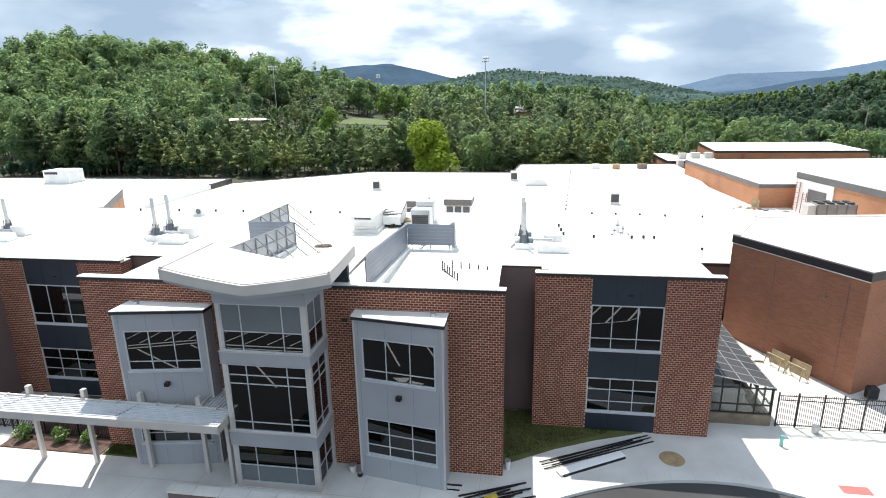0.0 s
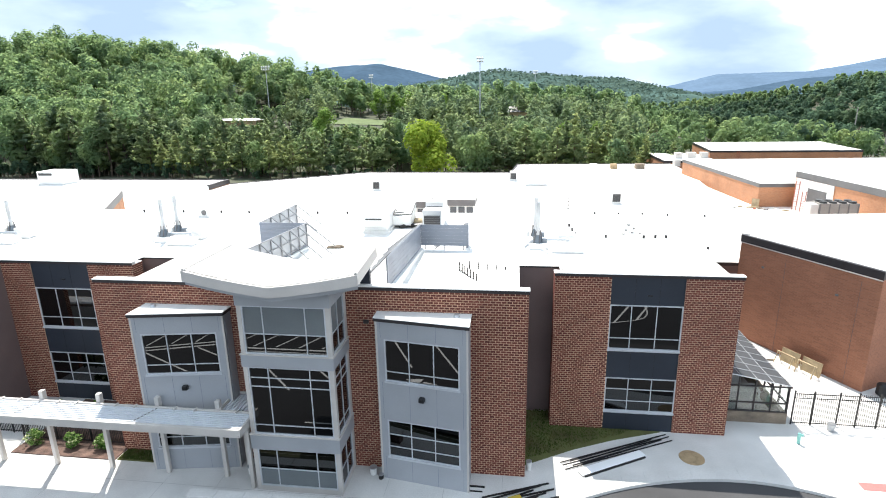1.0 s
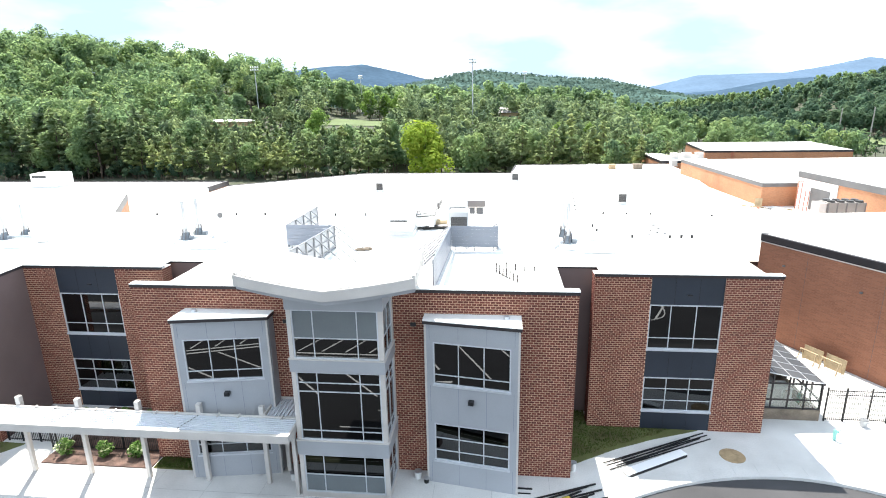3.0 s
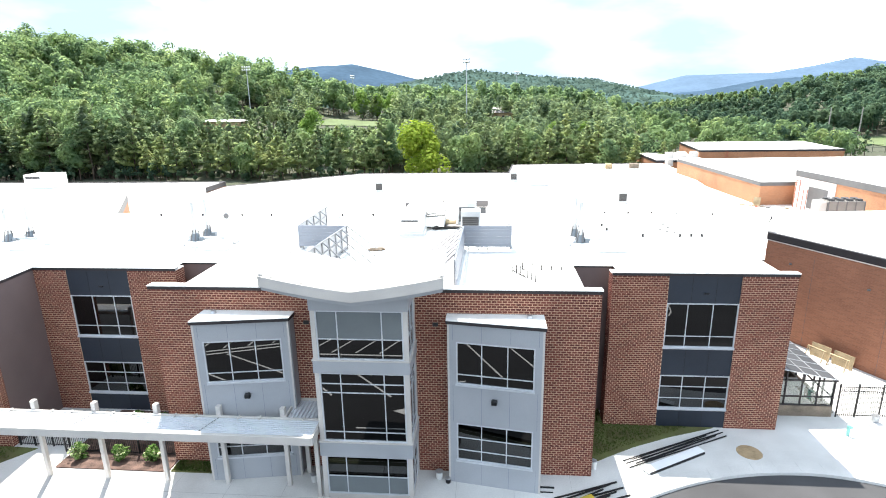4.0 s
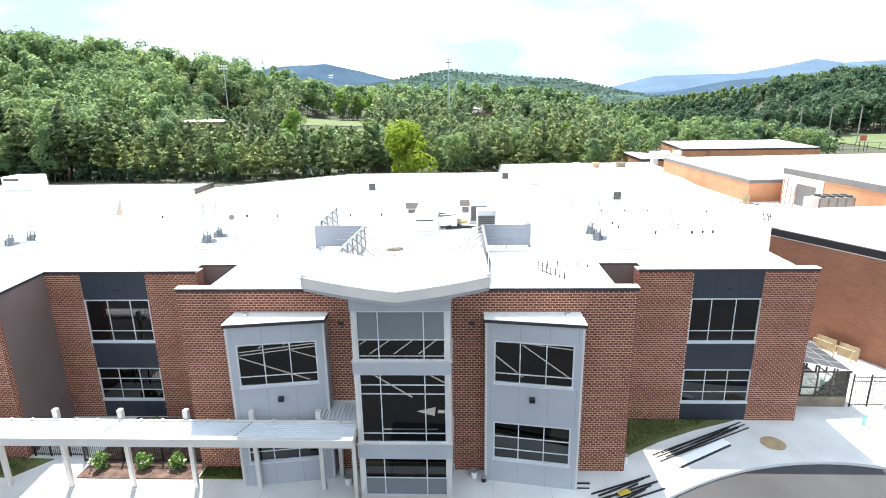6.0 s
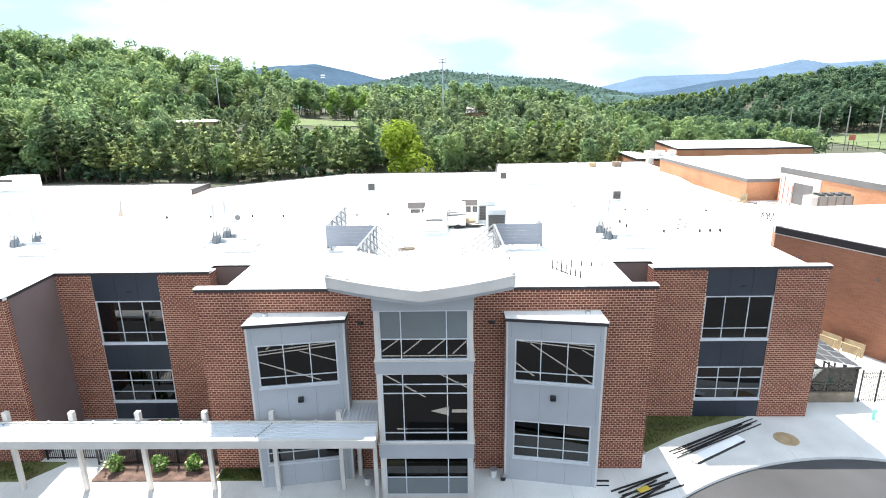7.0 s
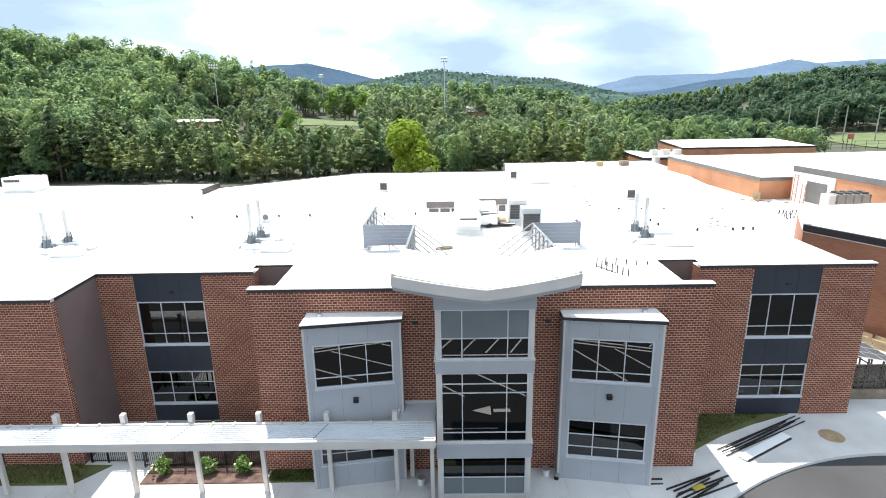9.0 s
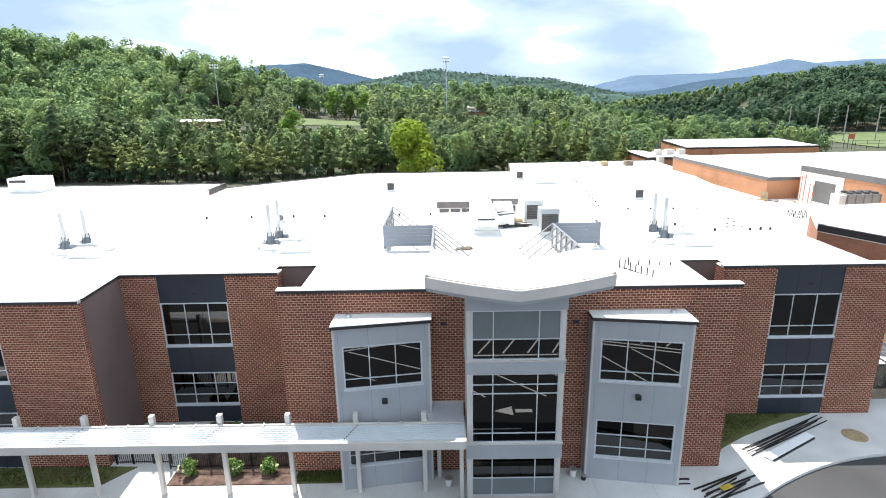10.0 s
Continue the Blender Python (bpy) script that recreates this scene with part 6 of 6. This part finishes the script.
for i in range(7):
    q = i / 6
    a = (-4.9 + 1.2 * q, 32.1 - 2.3 * q)
    part("post", rod(bmesh.new(), (*a, roof_z), (*a, roof_z + 0.62), 0.042, sides=6), M_COPING, rack)
for i in range(5):
    a = (-4.3 + 0.55 * i, 32.3 - 0.25 * i)
    part("post", rod(bmesh.new(), (*a, roof_z), (*a, roof_z + 0.62), 0.042, sides=6), M_COPING, rack)
part("rail", rod(bmesh.new(), (-4.9, 32.1, roof_z + 0.12), (-3.7, 29.8, roof_z + 0.12), 0.03, sides=6), M_COPING, rack)


def roof_pipe(x, y, z, h=0.28, r=0.09):
    o = thing("vent_pipe", (x, y, z), "short black plumbing vent pipe on the white roof", "vent pipe", "vent pipes")
    part("flashing", rod(bmesh.new(), (x, y, z), (x, y, z + 0.06), r * 2.0, r * 1.3, 10), M_ROOF, o)
    part("pipe", rod(bmesh.new(), (x, y, z + 0.06), (x, y, z + h), r, sides=10), M_BLACK, o)


for x, y in ((-29.2, 48.3), (-26.4, 48.3), (-19.7, 48.3), (-16.9, 48.4), (2.75, 44.4), (2.85, 42.9), (2.95, 41.6), (5.1, 40.9), (7.8, 40.9), (8.65, 41.0), (9.4, 41.0), (-37, 48.2), (-33, 48.3)):
    roof_pipe(x, y, roof_z)
for i in range(16):
    q = i / 15
    roof_pipe(5.4 + 3.6 * q, 74 + 40 * q, LZ, 0.22, 0.12)
for x, y in ((8.5, 71.2), (11.4, 71.0), (14.3, 70.9), (17.2, 70.4), (21.5, 70.1), (17.1, 54.8)):
    roof_pipe(x, y, LZ, 0.3, 0.12)

o = thing("vent_cluster", (7.1, 43.0, roof_z), "cluster of white vent pipes with grey clamps", "vent pipe")
for i, (dx, dy, h, r) in enumerate(((0, 0, 1.0, 0.13), (0.35, -0.3, 0.6, 0.09), (-0.3, -0.5, 0.45, 0.08), (0.1, -0.9, 0.3, 0.07), (-0.55, -1.1, 0.18, 0.09), (0.65, -1.0, 0.2, 0.08))):
    px, py = 7.1 + dx, 43.0 + dy
    p = part("pipe", rod(bmesh.new(), (px, py, roof_z), (px, py, roof_z + h), r, sides=10), M_WHITE, o)
    part("clamp", rod(bmesh.new(), (px, py, roof_z + h * 0.55), (px, py, roof_z + h * 0.55 + 0.07), r * 1.2, sides=10), M_GREYCOPE, p)
single("cardboard_heap", rods([((-14.9 + 0.1 * i, 36.7 + 0.08 * (i % 3), 9.4 + 0.05 * (i % 2)), (-13.7 - 0.06 * i, 37.0 - 0.07 * (i % 4), 9.42 + 0.04 * (i % 3))) for i in range(7)], 0.1, 5), M_TIMBER, "low heap of brown packing and timber on the roof", "building material")
for x, y in ((27.4, 67.2), (27.8, 66.5), (28.9, 67.0)):
    o = thing("trestle", (x, y, HZ), "small dark folding trestle on the white roof", "trestle", "trestles")
    for s in (-1, 1):
        for u in (-0.25, 0.25):
            part("leg", rod(bmesh.new(), (x + u, y, HZ + 1.0), (x + u + 0.28 * s, y + 0.1 * s, HZ), 0.05, sides=5), M_BLACK, o)
    part("top", boxes((x - 0.35, x + 0.35, y - 0.05, y + 0.05, HZ + 0.98, HZ + 1.06)), M_GREYCOPE, o)

# far roof plant and tools
for i, (x, y, w) in enumerate(((34.2, 130, 1.5), (37.2, 131, 1.8), (39.9, 131, 1.5), (31.8, 122, 1.2))):
    louvred_box("rooftop_unit", x, y, 5.52 if y > 125 else LZ, w, 1.6, 1.25, "pale grey rooftop unit on a low curb", "air conditioner", "", M_FASCIA)
for x, y, w, mt in ((14.2, 117, 1.5, M_WHITE), (18.2, 117, 1.3, M_TAN), (23.4, 117.5, 1.8, M_TIMBER)):
    single("roof_curb_box", boxes((x - w / 2, x + w / 2, y - 0.7, y + 0.7, LZ, LZ + 1.0), bevel=0.04), mt, "boxed roof curb on the white roof", "roof vent")
# chiller and doorway in front of the plant hall
CX, CY, CT = 31.85, 62.6, 8.2
ch = thing("chiller", (CX, CY, HZ), "long dark grey chiller with round fans on top", "air conditioner")
part("body", boxes((CX - 1.75, CX + 2.1, CY - 0.9, CY + 0.9, CT - 1.7, CT), bevel=0.05), M_CHILLER, ch)
part("end_panel", boxes((CX - 2.55, CX - 1.76, CY - 0.8, CY + 0.8, CT - 1.7, CT - 0.1), bevel=0.04), M_FASCIA, ch, "pale grey end cabinet")
part("base_frame", boxes((CX - 2.5, CX + 2.05, CY - 0.85, CY + 0.85, HZ, CT - 1.7)), M_BLACK, ch)
for i in range(4):
    for k in range(2):
        x, y = CX - 1.25 + i * 0.95, CY - 0.45 + k * 0.9
        part("fan_ring", rod(bmesh.new(), (x, y, CT), (x, y, CT + 0.2), 0.38, 0.35, 14), M_LOUVRE, ch)
for i in range(5):
    part("upright", boxes((CX - 1.75 + i * 0.93, CX - 1.65 + i * 0.93, CY - 0.95, CY - 0.9, CT - 1.7, CT)), M_GREYCOPE, ch)
pa = Vector((2.0, -17.3, 0)).normalized()
po = Vector((pa.y, -pa.x, 0))
pm = Matrix(((pa.x, -po.x, 0, 35.4), (pa.y, -po.y, 0, 78.8), (0, 0, 1, 0), (0, 0, 0, 1)))
bm = bmesh.new()
box(bm, 0.3, 7.7, -0.12, 0.0, HZ, 8.55, turn=pm)
p = part("sheathing", bm, M_WHITE, b3, "white sheathing board")
bm = bmesh.new()
box(bm, 3.0, 6.6, -0.16, -0.12, HZ + 0.4, 7.6, turn=pm)
part("louvre", bm, M_GREYCOPE, b3, "grey louvre")


def ladder(x, y, z, h, lean, turn, label, mat):
    o = thing("ladder", (x, y, z), label, "ladder", "ladders")
    m = pose(x, y, z, -lean, 0, turn)
    for s in (-0.22, 0.22):
        bm = bmesh.new()
        box(bm, s - 0.04, s + 0.04, -0.03, 0.03, 0, h, turn=m)
        part("rail", bm, mat, o)
    for i in range(int(h / 0.32)):
        bm = bmesh.new()
        box(bm, -0.22, 0.22, -0.02, 0.02, 0.25 + i * 0.32, 0.29 + i * 0.32, turn=m)
        part("rung", bm, mat, o)


ladder(34.9, 77.2, HZ, 3.9, 5, -40, "red fibreglass ladder leaning on the hall wall", M_REDPAINT)
ladder(35.1, 75.6, HZ, 2.8, 5, -40, "red fibreglass step ladder beside the doorway", M_REDPAINT)
ladder(47.5, 131.9, 4.0, 2.8, 0, 0, "red ladder fixed to the far hall", M_REDPAINT)
rng = random.Random(77)
for x, y, w, mt in ((27.0, 79.3, 0.9, M_WOOD), (27.8, 78.4, 0.35, M_BLACK), (29.2, 79.6, 0.8, M_WOOD), (29.8, 78.9, 0.6, M_TAN), (30.6, 79.0, 0.8, M_WOOD), (31.2, 78.1, 0.9, M_TIMBER), (31.6, 77.2, 0.5, M_GREYCOPE), (32.8, 78.2, 0.7, M_WHITE), (33.8, 77.0, 1.1, M_WOOD), (30.2, 78.0, 0.5, M_REDPAINT)):
    bm = bmesh.new()
    for k in range(4):
        box(bm, -w * rng.uniform(0.3, 0.6), w * rng.uniform(0.3, 0.6), -0.07, 0.07, 0.05 * k, 0.05 * k + 0.05, turn=pose(x + rng.uniform(-0.2, 0.2), y + rng.uniform(-0.2, 0.2), HZ, 0, 0, rng.uniform(-50, 50)))
    single("board_scraps", bm, mt, "loose heap of board scraps on the white roof", "building material", group="board scraps")
single("board_sheet", box(bmesh.new(), -0.45, 0.45, -0.02, 0.02, 0, 1.2, turn=pose(30.9, 79.3, HZ, -18, 0, -25)), M_WOOD, "tan board leaning on the brick hall", "board")

# ---- things on the ground ----
pile = thing("steel_pile", (4.4, 28.2, 0), "stack of black steel posts and rails on the pavement", "building material")
for i in range(7):
    o = -0.30 + i * 0.095
    ln = 3.6 - 0.55 * (i % 3)
    m = pose(4.45 + o * 0.4, 28.25 - o, 0.04 + 0.05 * (i % 2), 0, 0, 28.5 + (i % 3 - 1) * 1.2)
    bm = bmesh.new()
    box(bm, -ln, ln, -0.024, 0.024, 0, 0.05, turn=m)
    part("post", bm, M_BLACK, pile)
single("white_panel", box(bmesh.new(), -2.13, 2.13, -0.27, 0.27, 0.05, 0.13, bevel=0.01, turn=pose(3.95, 27.13, 0, 0, 0, 29.8)), M_BRIGHT, "long white panel lying on the pavement", "building material")
single("steel_angle", box(bmesh.new(), -2.0, 2.05, -0.035, 0.035, 0.0, 0.10, turn=pose(4.10, 26.86, 0, 0, 0, 29.8)), M_BLACK, "long black steel angle beside the white panel", "building material")
p2 = thing("strapped_pile", (-1.0, 23.9, 0), "heap of black rails with yellow straps on the pavement", "building material")
for i in range(7):
    o = -0.5 + i * 0.16
    m = pose(-1.0 + o * 0.5, 23.9 - o, 0.02 + 0.05 * (i % 2), 0, 0, 27 + (i % 3 - 1) * 4)
    bm = bmesh.new()
    box(bm, -1.9 + 0.2 * (i % 2), 1.8 - 0.5 * (i % 3), -0.032, 0.032, 0, 0.07, turn=m)
    part("rail", bm, M_BLACK, p2)
part("strap", box(bmesh.new(), -0.42, 0.3, -0.16, 0.16, 0.12, 0.2, bevel=0.04, turn=pose(-1.3, 23.7, 0, 0, 0, 25)), M_YELLOW, p2, "yellow webbing")
bm = bmesh.new()
rod(bm, (8.44, 28.17, 0.0), (8.44, 28.17, 0.022), 0.68, 0.66, 28)
mh = single("manhole_cover", bm, M_TAN, "round tan manhole cover set in concrete", "manhole cover")
single("tactile_pad", boxes((16.3, 17.7, 26.35, 26.95, 0.0, 0.02), bevel=0.004), M_RED, "red tactile warning pad on the pavement", "tactile paving")


def bucket(x, y, r, h, mat, label):
    o = thing("bucket", (x, y, 0), label, "bucket", "buckets")
    part("pail", rod(bmesh.new(), (x, y, 0), (x, y, h), r * 0.85, r, 14), mat, o)
    part("rim", rod(bmesh.new(), (x, y, h), (x, y, h + 0.03), r * 1.06, sides=14), M_GALV, o)


bucket(-8.95, 24.95, 0.2, 0.4, M_WHITE, "white plastic bucket beside the bay")
bucket(-8.45, 24.62, 0.15, 0.25, M_BLACK, "small dark bucket beside the bay")
bucket(-15.6, 24.3, 0.2, 0.42, M_WHITE, "white plastic bucket below the canopy")
bucket(-17.6, 25.0, 0.2, 0.42, M_WHITE, "white plastic bucket below the canopy")
bucket(17.4, 31.75, 0.22, 0.42, M_GALV, "grey bucket beside the steel fence")
bucket(-0.6, 26.2, 0.16, 0.5, M_WHITE, "white utility stub at the brick corner")
o = thing("hydrant_marker", (14.9, 30.15, 0), "teal plastic utility marker post on the pavement", "marker post")
part("post", boxes((14.78, 14.95, 30.07, 30.22, 0, 0.7), bevel=0.03), M_TEAL, o)
part("cap", boxes((14.94, 15.08, 30.09, 30.2, 0.5, 0.62), bevel=0.02), M_TEAL, o)
single("angle_offcut", boxes((-3.7, -2.9, 24.45, 24.52, 0, 0.07), (-3.65, -3.0, 24.1, 24.15, 0, 0.05)), M_BLACK, "short black steel offcuts on the pavement", "building material")
for i, (x, y, a) in enumerate(((18.5, 40.3, -62), (19.3, 38.85, -62))):
    o = thing("sawhorse", (x, y, 0), "pale wooden sawhorse leaning with plywood against the gym", "sawhorse", "sawhorses")
    m = pose(x, y, 0, 0, 0, a)
    bm = bmesh.new()
    box(bm, -0.7, 0.7, -0.05, 0.05, 0.8, 0.9, turn=m)
    part("beam", bm, M_WOOD, o)
    for u in (-0.6, 0.6):
        for s in (-1, 1):
            bm = rod(bmesh.new(), m @ Vector((u, 0.05 * s, 0.9)), m @ Vector((u * 1.05, 0.35 * s, 0.0)), 0.045, sides=4)
            part("leg", bm, M_WOOD, o)
    bm = bmesh.new()
    box(bm, -0.72, 0.72, 0.42, 0.46, 0.0, 1.1, turn=m @ Matrix.Rotation(radians(-6), 4, "X"))
    part("plywood", bm, M_WOOD, o, "sheet of plywood")
single("black_bin", boxes((22.5, 23.2, 36.0, 36.6, 0, 0.9), bevel=0.12), M_TARP, "black plastic bin at the gym corner", "bin")
for i in range(4):
    single("timber_scrap", boxes((15.9 + i * 0.5, 16.5 + i * 0.5, 43.6 - i * 0.9, 43.75 - i * 0.9, 0, 0.1)), M_TIMBER, "scrap of timber lying along the gym wall", "building material", group="timber scraps")

# ---- single bricks of the nearest walls ----
for ob, cells, p0, along, out in LATE_BRICKS:
    shapes = {}
    for c in cells:
        key = (round(c[1] - c[0], 3), round(c[3] - c[2], 3))
        if key not in shapes:
            shapes[key] = mesh_of("brick", brick_verts((0, key[0], 0, key[1]), (0, 0), along, out, 0.013), BRICK_FACES, M_BRICK)
        b = part("brick", shapes[key], M_BRICK, ob)
        b.matrix_basis = Matrix.Translation((p0[0] + along.x * c[0], p0[1] + along.y * c[0], c[2]))
